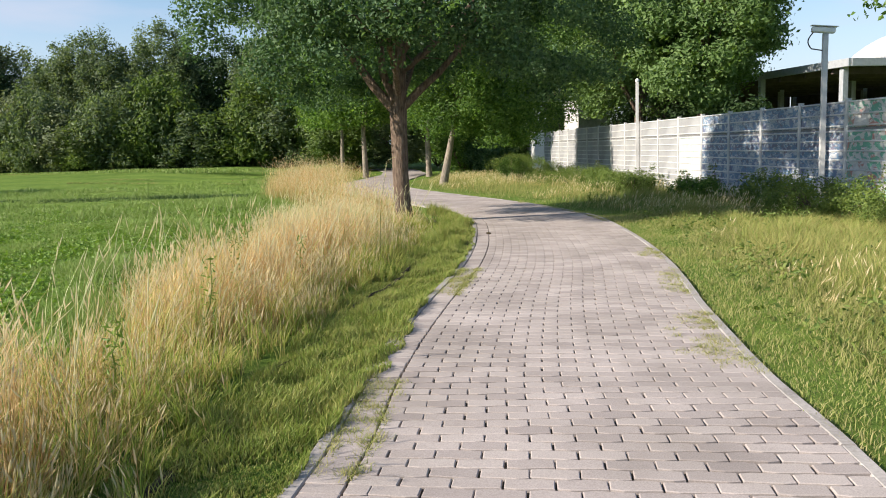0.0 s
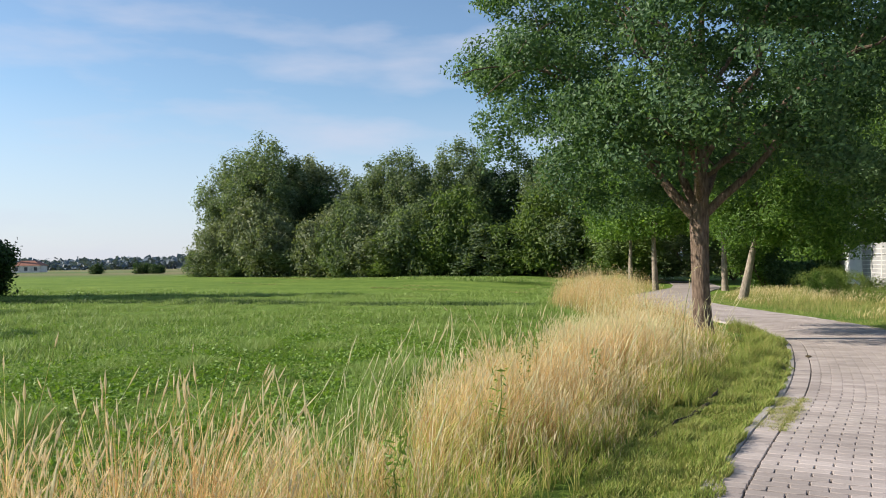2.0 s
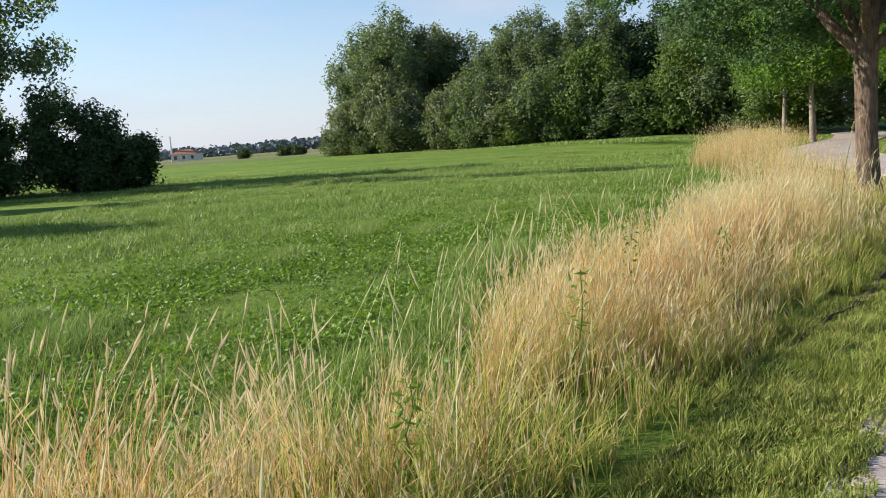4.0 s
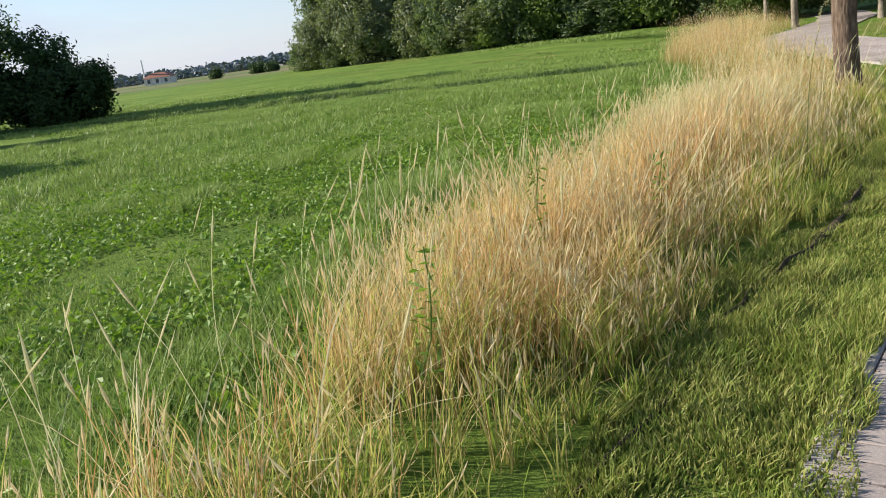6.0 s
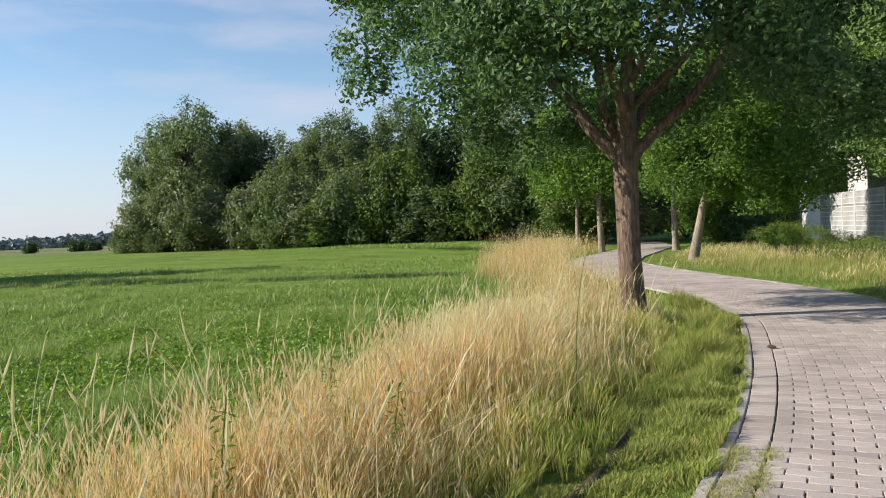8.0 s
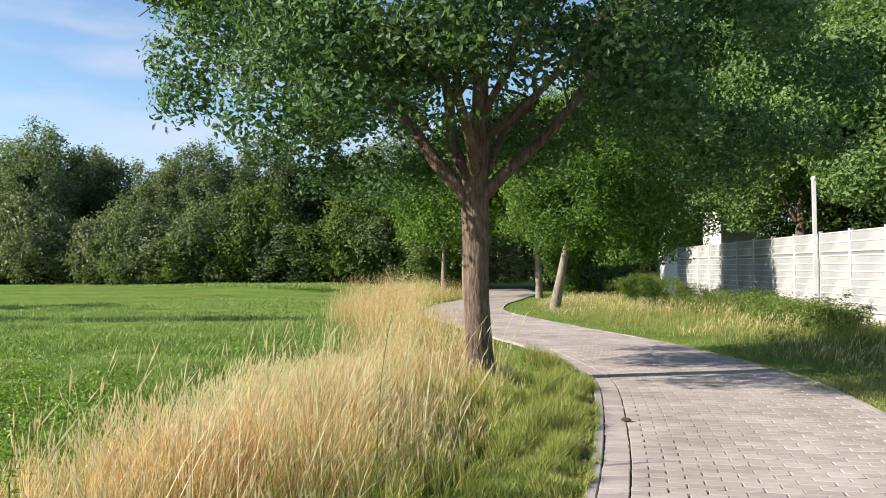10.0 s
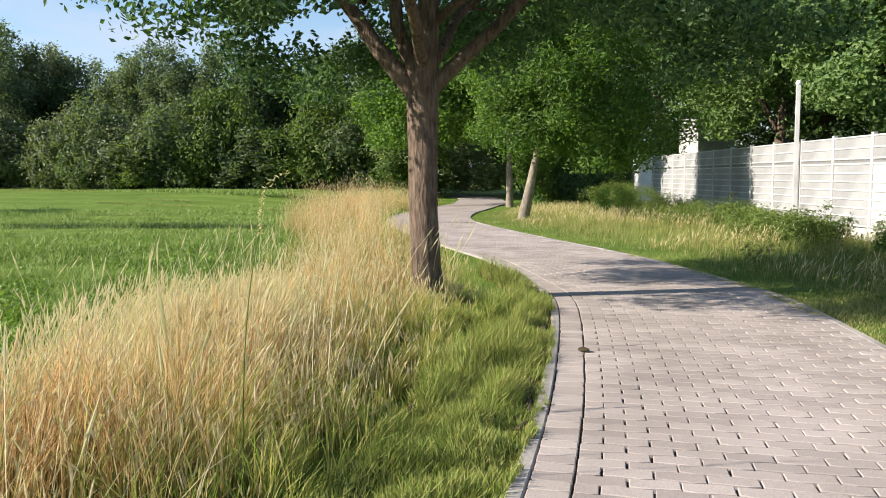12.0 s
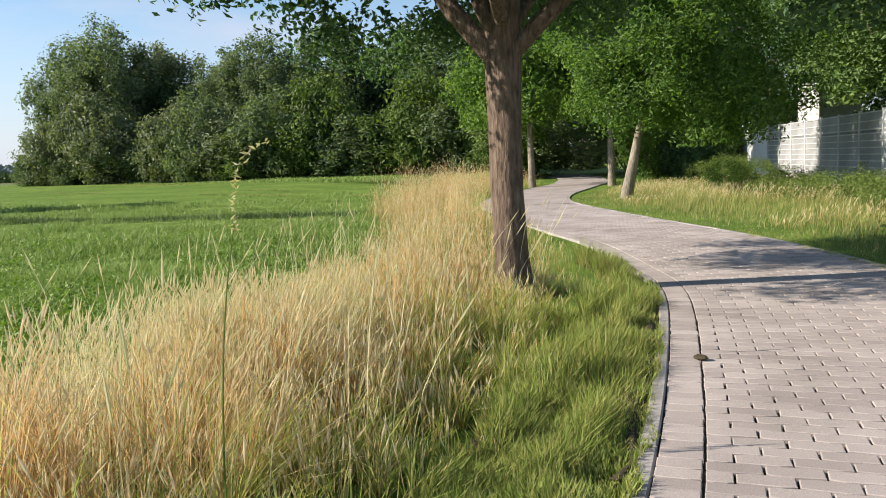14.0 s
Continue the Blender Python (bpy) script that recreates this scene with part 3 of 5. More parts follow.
# tussocks: blades gather round a root and spread out from it
cell = np.floor(p / 0.19).astype(np.int64)
key = (cell[:, 0] * 73856093 ^ cell[:, 1] * 19349663) % 4096
JIT, TALL, TONE = rng.uniform(0.15, 0.85, (4096, 2)), rng.uniform(0.66, 1.25, 4096), rng.uniform(0, 1, 4096)
away = p - (cell + JIT[key]) * 0.19
gather = np.where(p[:, 1] < 18, 0.5, 0.2)[:, None]
p = p - away * gather
spread = away * 1.5 + (JIT[(key * 7) % 4096] - 0.5) * 0.26
hh *= TALL[key]
hh *= 1 + 0.22 * tuft
stem = rng.uniform(size=len(p)) < 0.3 + 0.5 * inner
left_green = np.clip(1.15 - (p[:, 0] - strip_left(p[:, 1])) / 1.1, 0, 1) * np.clip((16 - p[:, 1]) / 6, 0, 1) * np.clip((p[:, 1] - 4) / 2.5, 0.3, 1)
GREEN_EDGE = rng.uniform(size=len(p)) < 1.05 * (1 - inner) ** 1.2 * (1 - 0.45 * far_y) + 0.05 + 0.42 * left_green + 0.22 * noise2(p, 0.9, 19)
a = stem & ~GREEN_EDGE
pale = rng.uniform(size=len(p)) < 0.12 + 0.76 * TONE[key] + 0.35 * noise2(p, 1.5, 63)
bend = drifts(p, (0.04 + spread[:, 0], spread[:, 1]), 0.09)
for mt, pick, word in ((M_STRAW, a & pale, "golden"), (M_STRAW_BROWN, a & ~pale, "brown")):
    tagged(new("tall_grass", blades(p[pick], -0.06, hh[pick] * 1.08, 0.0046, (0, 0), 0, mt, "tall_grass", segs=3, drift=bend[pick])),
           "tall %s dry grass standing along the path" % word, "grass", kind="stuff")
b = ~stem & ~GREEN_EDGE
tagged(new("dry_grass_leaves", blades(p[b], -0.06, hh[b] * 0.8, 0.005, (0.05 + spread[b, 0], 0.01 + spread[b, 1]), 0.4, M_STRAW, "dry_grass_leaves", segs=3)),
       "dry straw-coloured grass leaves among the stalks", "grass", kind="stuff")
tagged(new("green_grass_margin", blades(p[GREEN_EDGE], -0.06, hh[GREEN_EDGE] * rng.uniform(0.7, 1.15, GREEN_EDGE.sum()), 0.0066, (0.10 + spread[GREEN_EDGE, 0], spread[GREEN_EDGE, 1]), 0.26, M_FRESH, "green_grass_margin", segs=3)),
       "greener uncut grass at the edge of the dry strip", "grass", kind="stuff")


def seed_heads(base, h, tip, size, name, label, mat, slim=0.055):
    """Slim seed heads, each two crossed spindles on the end of a stalk."""
    n = len(base)
    d = np.c_[tip * 1.7, np.full(n, 0.8)]
    d /= np.linalg.norm(d, axis=1)[:, None]
    c = np.c_[base + tip * h[:, None], h * 0.88 - 0.06] - d * size * 0.1
    L = (size * rng.uniform(0.6, 1.4, n))[:, None]
    ang = rng.uniform(0, np.pi, n)
    v, q = [], []
    for k in range(2):
        w = np.stack([np.cos(ang + k * 1.57), np.sin(ang + k * 1.57), np.zeros(n)], 1) * L * slim
        v.append(np.stack([c - d * L * 0.45, c - w, c + d * L * 0.55, c + w], 1))
    v = np.stack(v, 1).reshape(-1, 3)
    q = np.arange(len(v)).reshape(-1, 4)
    uv = np.c_[np.zeros(len(v)), np.tile([0, 0.5, 1, 0.5], len(v) // 4)]
    tagged(new(name, mesh_np(name, v, q, None, mat, uv)), label, "grass", kind="stuff")


hp = p[a]
sel = rng.uniform(size=len(hp)) < 0.7
seed_heads(hp[sel], hh[a][sel] * 1.05, bend[a][sel], 0.085, "seed_heads", "dry golden seed heads on the tall grass", M_HEAD)

# single long stalks rising above the strip
lp = scatter(520, -4, 0.4, 2.5, 18)
lu, ls = from_path(lp)
ok = (lu < -HALF - 0.9) & (lp[:, 0] > strip_left(lp[:, 1]) - 0.5)
lp = lp[ok]
lh = rng.uniform(0.7, 1.05, len(lp))
lb = drifts(lp, (0.14, 0.03), 0.13)
tagged(new("long_stalks", blades(lp, -0.06, lh, 0.005, (0, 0), 0, M_PLUME, "long_stalks", segs=4, drift=lb)), "long pale grass stalks above the rest", "grass", kind="stuff")
seed_heads(lp, lh, lb, 0.2, "long_seed_heads", "long pale feathery seed heads on stalks", M_PLUME, 0.03)
# a drift of paler feathery grass short of the tree
pp = np.stack([rng.normal(-1.7, 0.5, 2600), rng.normal(13.0, 0.9, 2600)], 1)
pu, _ = from_path(pp)
pp = pp[(pu < -HALF - 1.0) & (pp[:, 0] > strip_left(pp[:, 1]) - 0.1) & (noise2(pp, 2.4, 71) > -0.35)]
ph = rng.uniform(0.45, 0.74, len(pp)) * (1 + 0.15 * noise2(pp, 2.0, 72))
pb = drifts(pp, (0.16, 0.02), 0.12)
tagged(new("pale_grass", blades(pp, -0.06, ph, 0.0045, (0, 0), 0, M_PLUME, "pale_grass", segs=3, drift=pb)), "pale whitish feathery grass in a drift", "grass", kind="stuff")
seed_heads(pp, ph, pb, 0.10, "pale_seed_heads", "pale whitish feathery seed heads", M_PLUME, 0.04)

fp = scatter(420, -1.6, -0.1, 2.8, 12)
fp = fp[fp[:, 0] > strip_left(fp[:, 1])]
tagged(new("bent_stalks", blades(fp, 0.0, rng.uniform(0.35, 0.6, len(fp)), 0.004, (0.4, -0.1), 0.45, M_HEAD, "bent_stalks", segs=4)), "bent pale stalks leaning across the grass", "grass", kind="stuff")

# short verge beside the kerb, left and right
s = np.concatenate([rng.uniform(17, 27.5, 128000), rng.uniform(27.5, 34, 26000), rng.uniform(6, 17, 14000)])
u = -HALF + rng.uniform(-0.92, 0.24, len(s))
p = at_path(s, u)
over = np.interp(p[:, 1], OVER_Y, OVER_U)
k = (u > -HALF - 0.75 + 0.27 * np.clip((p[:, 1] - 11.5) / 5, 0, 1) + 0.09 * noise2(p, 2.0, 9) + 0.05 * noise2(p, 7.0, 56)) & (u < -HALF + 0.02 + over + (0.03 + 0.25 * over) * noise2(p, 6, 10))
p, u = p[k], u[k]
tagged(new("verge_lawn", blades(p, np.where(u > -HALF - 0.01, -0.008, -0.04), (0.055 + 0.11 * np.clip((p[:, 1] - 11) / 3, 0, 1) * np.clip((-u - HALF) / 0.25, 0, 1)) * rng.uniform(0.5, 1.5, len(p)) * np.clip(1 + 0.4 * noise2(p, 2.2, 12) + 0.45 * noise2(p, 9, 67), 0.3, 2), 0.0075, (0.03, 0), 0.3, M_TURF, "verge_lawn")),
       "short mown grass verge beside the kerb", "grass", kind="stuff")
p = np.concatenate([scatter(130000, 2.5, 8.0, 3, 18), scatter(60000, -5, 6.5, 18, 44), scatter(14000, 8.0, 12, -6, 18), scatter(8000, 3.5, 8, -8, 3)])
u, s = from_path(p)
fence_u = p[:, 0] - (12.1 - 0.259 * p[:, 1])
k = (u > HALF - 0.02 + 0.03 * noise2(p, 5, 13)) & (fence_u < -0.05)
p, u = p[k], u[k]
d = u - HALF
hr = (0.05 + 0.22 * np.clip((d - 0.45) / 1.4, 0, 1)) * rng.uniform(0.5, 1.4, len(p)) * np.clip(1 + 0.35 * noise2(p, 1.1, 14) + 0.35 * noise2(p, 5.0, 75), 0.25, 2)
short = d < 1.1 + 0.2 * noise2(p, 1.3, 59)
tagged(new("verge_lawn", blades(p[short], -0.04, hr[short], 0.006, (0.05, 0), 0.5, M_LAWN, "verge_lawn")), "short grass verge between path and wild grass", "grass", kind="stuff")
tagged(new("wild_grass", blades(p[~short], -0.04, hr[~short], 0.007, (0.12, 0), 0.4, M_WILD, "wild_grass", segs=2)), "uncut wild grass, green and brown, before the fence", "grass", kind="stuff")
bp = scatter(30000, -4, 9, -4, 40)
bu, _ = from_path(bp)
bk = (bu > HALF + 0.9) & (bp[:, 0] < 12.0 - 0.259 * bp[:, 1]) & (noise2(bp, 0.8, 15) > 0.0)
bp = bp[bk]
bh = rng.uniform(0.2, 0.5, len(bp)) * np.clip((bu[bk] - HALF - 0.3) / 1.5, 0.4, 1)
bb = drifts(bp, (0.15, 0.02), 0.15)
tagged(new("brown_stalks", blades(bp, -0.04, bh, 0.005, (0, 0), 0, M_STRAW, "brown_stalks", segs=3, drift=bb)), "brown dry stalks in the wild grass", "grass", kind="stuff")
seed_heads(bp, bh, bb, 0.1, "brown_seed_heads", "brown seed heads in the wild grass", M_HEAD)

# low leafy herbs between the path and the fence
hp = scatter(2200, 2.5, 9.5, 2.5, 34)
hu, _ = from_path(hp)
hp = hp[(hu > HALF + 0.35) & (hp[:, 0] < 11.9 - 0.259 * hp[:, 1]) & (noise2(hp, 1.0, 76) > -0.1)]
hc = np.repeat(np.c_[hp, rng.uniform(0.03, 0.2, len(hp))], 9, 0) + rng.normal(size=(9 * len(hp), 3)) * (0.07, 0.07, 0.04)
v, q = leaves(hc, 0.06, 0.0, 0.5)
tagged(new("verge_herbs", mesh_np("verge_herbs", v, q, None, M_WEED)), "low leafy herbs in the wild grass", "herbs", kind="stuff")

# mown meadow
p = np.concatenate([scatter(190000, -9, -0.6, 2.5, 18), scatter(170000, -26, -1, 4, 34), scatter(120000, -64, -3, 20, 60)])
p = p[p[:, 0] < strip_left(p[:, 1]) + 0.5]
dist = np.hypot(p[:, 0] - 1.7, p[:, 1] - 5)
hm = (0.05 + 0.02 * noise2(p, 0.9, 16) + 0.10 * np.clip(noise2(p, 3.2, 64) - 0.15, 0, 1) + 0.05 * np.clip(noise2(p, 1.1, 68), 0, 1)) * rng.uniform(0.5, 1.6, len(p))
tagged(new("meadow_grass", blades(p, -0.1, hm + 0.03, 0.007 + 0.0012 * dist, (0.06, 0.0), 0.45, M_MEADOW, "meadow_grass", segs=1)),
       "short lush green meadow grass", "grass", kind="stuff")
wp = p[(dist < 22) & (rng.uniform(size=len(p)) < 0.02 + 0.06 * (noise2(p, 1.5, 17) > 0.15))]
wc = np.repeat(np.c_[wp, np.full(len(wp), -0.01)], 4, 0) + rng.normal(size=(4 * len(wp), 3)) * (0.05, 0.05, 0.025)
v, q = leaves(wc, 0.055, -0.1, 0.6)
tagged(new("meadow_herbs", mesh_np("meadow_herbs", v, q, None, M_HERB)), "broad-leaved herbs in the meadow", "herbs", kind="stuff")
# cut hay left in rows, and the rough fringe under the wood
t = rng.uniform(0, 1, 11000)
row = rng.choice((5.0, 7.5, 11.0, 14.5), len(t), p=(0.35, 0.3, 0.2, 0.15)) + rng.normal(size=len(t)) * 0.35
lp = np.stack([-66 + 54 * t + 0.33 * row, 67.5 - 19 * t - 0.94 * row], 1)
lp = lp[(noise2(lp, 0.35, 73) > 0.2) & (lp[:, 0] < strip_left(lp[:, 1]) - 2)]
lz = 0.55 * np.clip((lp[:, 1] - 32) / 26, 0, 1) - 0.09
tagged(new("cut_hay", blades(lp, lz, 0.08, 0.05, (0, 0), 2.2, M_WILD, "cut_hay", segs=1)), "pale cut hay lying in rows on the meadow", "hay", kind="stuff")
t = rng.uniform(0, 1, 22000)
lp = np.stack([-68 + 56 * t, 67.2 - 19.2 * t - 1.2 + rng.normal(size=len(t)) * 0.9], 1)
tagged(new("rough_grass", blades(lp, 0.3, rng.uniform(0.05, 0.35, len(lp)) * (1 + 0.6 * noise2(lp, 0.5, 74)), 0.05, (0.1, 0), 0.3, M_MEADOW, "rough_grass", segs=2)), "rough olive grass along the foot of the wood", "grass", kind="stuff")

# the dark shadow line over the meadow, drawn as dark low blades
lx = rng.uniform(-60, -9, 42000)
ly = 28.3 + 0.16 * (lx + 9) + rng.normal(size=len(lx)) * 0.5
lp = np.stack([lx, ly], 1)
tagged(new("meadow_shadow_line", blades(lp, -0.12, rng.uniform(0.08, 0.27, len(lp)) * (1 + 0.4 * noise2(lp, 0.7, 58)), 0.022, (0.1, 0), 0.4, M_SHADOW_LINE, "meadow_shadow_line", segs=1)), "line of dark grass painting a shadow across the meadow", "grass", kind="stuff")


# ---- trees ----
def trunk_mesh(name, lines, mat, seg=14, rough=0.06, seed=1):
    v, q = tubes(lines, seg)
    v = v + (lumps(v * (3, 3, 1.2), 2.5, seed) * rough * 0.12)[:, None] * np.array((1, 1, 0.1))
    return mesh_np(name, v, q, None, mat, smooth=True)


def main_tree():
    """The path-side tree: straight trunk that forks at 2.3 m into spreading limbs under a wide crown."""
    t = thing("tree", "leafy deciduous tree with a straight brown trunk in the dry grass", "tree", pose(-1.06, 16.68, -0.05))
    z = np.array([0, 0.12, 0.4, 1.0, 1.7, 2.2, 2.6, 3.4, 4.4, 5.6, 7.2])
    rad = np.array([0.22, 0.185, 0.165, 0.15, 0.148, 0.165, 0.13, 0.105, 0.08, 0.05, 0.02])
    x = np.array([0.05, 0.04, 0.02, 0, -0.01, 0.0, 0.03, 0.08, 0.12, 0.1, 0.15])
    stem = part("trunk", trunk_mesh("trunk", [(np.c_[x, 0 * x, z], rad)], M_BARK, 20, 0.12, 3), M_BARK, t)
    q = np.random.default_rng(21)
    ends = [((-0.06, 0, 2.2), (-1.45, -0.4, 4.9), 0.105, (-0.3, 0, 0.0)), ((0.06, 0, 2.25), (1.7, 0.3, 4.5), 0.09, (0.25, 0, -0.1)),
            ((-0.05, -0.05, 2.35), (-0.45, -0.2, 5.6), 0.085, (-0.12, 0, 0)), ((0, 0.06, 2.4), (0.6, 2.3, 5.0), 0.07, (0, 0.3, 0)),
            ((0.02, -0.06, 2.5), (0.4, -2.4, 5.0), 0.07, (0, -0.3, 0)), ((0.06, 0, 3.2), (1.6, -1.2, 6.2), 0.055, (0.2, 0, 0)),
            ((0.05, 0, 3.6), (-1.8, 1.4, 6.8), 0.055, (-0.2, 0, 0.2)), ((0.1, 0, 4.2), (1.4, 1.2, 7.6), 0.045, (0.1, 0, 0)),
            ((-0.6, -0.1, 3.2), (-2.9, 0.8, 4.6), 0.06, (-0.2, 0.2, 0.3)), ((0.05, 0, 2.9), (2.9, -0.6, 4.8), 0.055, (0.2, 0, 0.3)),
            ((-0.9, -0.2, 3.7), (-2.9, -1.4, 5.2), 0.055, (-0.2, 0, 0.3))]
    for i, (s0, e0, r0, bend) in enumerate(ends):
        main = limb(s0, e0, r0, 0.02, bend, i)
        lines = [main]
        for j in range(9):
            k = q.integers(2, 7)
            st = main[0][k]
            out = np.asarray(e0) - s0
            en = st + out * q.uniform(0.1, 0.26) + q.normal(size=3) * (0.6, 0.6, 0.35)
            lines.append(limb(st, en, 0.022, 0.006, (0, 0, 0.1), 100 + 10 * i + j, 5))
        part("limb", trunk_mesh("limb", lines, M_BARK, 8, 0.03, i), M_BARK, stem)
    v, f = crown(190000, (-0.1, 0.3, 5.3), (5.4, 4.7, 4.3), 31, 0.082, -0.70, 360, 0.105, 0.42, 0.14, 0.55, None, 0.6, 0.6)
    # bare space under the fork, where the limbs show
    mid = v.reshape(-1, 4, 3).mean(1)
    away = np.hypot(mid[:, 0], mid[:, 1])
    v = v.reshape(-1, 4, 3)[mid[:, 2] > 2.35 + 1.5 * np.clip(1.25 - away / 2.0, 0, 1)].reshape(-1, 3)
    f = np.arange(len(v)).reshape(-1, 4)
    part("crown", mesh_np("crown", v, f, None, M_LEAF), M_LEAF, t)


main_tree()


def crowned_tree(label, at, height, crown_c, radii, n, leaf, mat, trunk_r=0.12, lean=(0, 0), bark=None, seed=1, low=-0.8, slim=0.5, limbs=6, hollow=0.45, name="tree", lobes=90, lobe=0.23, fuzz=0.6, flat=0.8):
    t = thing(name, label, "tree", pose(*at))
    k = 9
    z = np.linspace(0, height, k)
    f = z / height
    x, y = lean[0] * f**1.0, lean[1] * f
    lines = [(np.c_[x, y, z], trunk_r * (1.25 - 0.95 * f) + 0.12 * trunk_r * (f == 0))]
    bark = bark or M_BARK
    part("trunk", trunk_mesh("trunk", lines, bark, 12, 0.06, seed), bark, t)
    q = np.random.default_rng(seed)
    for i in range(limbs):
        fz = q.uniform(0.45, 0.85)
        a = q.uniform(0, 6.28)
        st = np.array((lean[0] * fz, lean[1] * fz, fz * height))
        en = np.asarray(crown_c) + np.array((math.cos(a) * radii[0], math.sin(a) * radii[1], q.uniform(-0.1, 0.5) * radii[2])) * 0.75
        part("limb", trunk_mesh("limb", [limb(st, en, trunk_r * 0.4, 0.015, (0, 0, 0.2), seed * 31 + i)], bark, 6, 0.03, seed), bark, t)
    v, fq = crown(n, crown_c, radii, seed, leaf, low, lobes, lobe, hollow, 0.3, slim, None, fuzz, flat)
    part("crown", mesh_np("crown", v, fq, None, mat), mat, t)
    return t


# by the path beyond the bend
crowned_tree("young leaning tree with pale trunk and hanging bright green leaves", (-2.98, 32.8, -0.05), 4.2, (0.9, 0.6, 4.6), (3.4, 3.2, 3.2), 60000, 0.15, M_LEAF_BRIGHT,
             0.13, (0.85, 0.1), M_BARK_PALE, 41, low=-0.97, slim=0.36, lobes=170, lobe=0.17, hollow=0.35)
crowned_tree("slim tree with a straight trunk beside the far bend", (-5.4, 42.8, -0.05), 4.5, (0.0, 0, 5.2), (2.6, 2.6, 3.0), 20000, 0.2, M_LEAF_BRIGHT, 0.13, (-0.1, 0), M_BARK_PALE, 43, low=-0.85)
crowned_tree("slim tree with a pale trunk in the golden grass", (-8.75, 42.7, -0.05), 4.5, (0, 0, 5.0), (3.2, 3.2, 3.0), 22000, 0.2, M_LEAF_BRIGHT, 0.13, (-0.1, 0), M_BARK_PALE, 44, low=-0.8)
crowned_tree("slim tree before the dark opening in the hedge", (-12.6, 51.5, -0.05), 4.5, (0, 0, 5.4), (3.2, 3.2, 3.0), 16000, 0.22, M_LEAF_BRIGHT, 0.13, (0.05, 0), M_BARK_PALE, 45, low=-0.8)

# large trees behind the fence
for (x, y, h, r, rz, n, sd, mt) in ((6.8, 33.2, 5.9, 3.0, 3.8, 70000, 51, M_LEAF_FENCE), (4.9, 39.5, 7.2, 4.2, 5.0, 62000, 52, M_LEAF_FENCE),
                                    (3.6, 47.0, 8.2, 5.0, 6.4, 34000, 53, M_LEAF), (0.3, 55.0, 8.4, 5.4, 7.2, 34000, 54, M_LEAF),
                                    (6.0, 50, 9, 5.2, 7.0, 26000, 56, M_LEAF_DARK), (3.5, 58, 11, 6.0, 8.5, 26000, 57, M_LEAF_DARK),
                                    (-3.2, 60, 9, 5.5, 7.5, 26000, 58, M_LEAF_BRIGHT), (13.2, 24.0, 8.6, 4.2, 4.2, 26000, 59, M_LEAF_BRIGHT)):
    crowned_tree("large dense broad-leaved tree behind the fence", (x, y, -0.05), h * 0.8, (0, 0, h), (r, r, rz), n, 0.17 if n > 60000 else 0.22, mt, 0.24, (0.1, 0), M_BARK, sd, low=-0.9, slim=0.5, hollow=0.45, lobes=130, lobe=0.2)


def shrub(label, at, radii, n, leaf, mat, seed, name="shrub", category="shrub"):
    t = thing(name, label, category, pose(*at))
    q = np.random.default_rng(seed)
    for i in range(5):
        a = q.uniform(0, 6.28)
        st = [limb((0, 0, -0.05), (math.cos(a) * radii[0] * 0.6, math.sin(a) * radii[1] * 0.6, radii[2] * q.uniform(0.8, 1.5)), 0.03 * radii[2], 0.008, (0, 0, 0.1), seed * 17 + i)]
        part("stem", trunk_mesh("stem", st, M_BARK, 5, 0.02, seed), M_BARK, t)
    v, f = crown(n, (0, 0, radii[2] * 0.85), radii, seed, leaf, -0.9, 150, 0.14, 0.45, 0.28, 0.45, 0.02, 0.6, 1.15)
    part("crown", mesh_np("crown", v, f, None, mat), mat, t)
    return t


# hedge that closes the end of the path
hedge = [((-4.2, 54, 0), (2.8, 2.4, 2.4), M_LEAF_BRIGHT), ((-9.0, 66, 0), (3.5, 2.5, 2.6), M_LEAF_WOOD), ((-3.3, 48.8, 0), (1.3, 1.3, 1.1), M_LEAF),
         ((-14.8, 63, 0), (3.4, 2.5, 3.0), M_LEAF_WOOD), ((-4.6, 49.5, 0), (1.9, 1.8, 2.2), M_LEAF_BRIGHT),
         ((-3.0, 52.4, 0), (2.0, 1.9, 2.5), M_LEAF_BRIGHT), ((-1.9, 50.2, 0), (1.4, 1.5, 1.9), M_LEAF_FENCE)]
for i, (at, rr, mt) in enumerate(hedge):
    shrub("dense green shrub at the far bend of the path", at, rr, 11000, 0.17, mt, 200 + i)

# dark undergrowth behind the fence
for i, (x, y, r, h) in enumerate(((8.0, 30.6, 1.6, 1.7), (6.2, 35.0, 1.8, 1.8), (4.6, 40.5, 1.7, 1.7), (4.4, 46.5, 2.0, 2.0), (1.6, 51.0, 2.0, 2.2))):
    shrub("dark dense undergrowth standing behind the fence", (x, y, 0), (r, r, h), 8000, 0.16, M_LEAF_DARK, 240 + i)

# the wood beyond the meadow
wood_trees, wood_shrubs = [], []
q = np.random.default_rng(77)
for i, (mt, h, r, rz) in enumerate(((M_LEAF_WOOD, 10, 6.5, 9.5), (M_LEAF_WOOD, 9, 5.5, 8.5), (M_LEAF_WILLOW, 9.5, 6.0, 9.0), (M_LEAF_DARK, 9, 6.0, 8.0))):
    wood_trees.append(crowned_tree("tall broad-leaved tree at the edge of the wood", (0, 0, 0), h, (0, 0, h), (r, r, rz), 22000, 0.42, mt, 0.3, (0.2, 0), M_BARK, 300 + i, low=-0.93, slim=0.5, limbs=5, hollow=0.4, lobes=300, lobe=0.105, fuzz=0.6, flat=1.2))
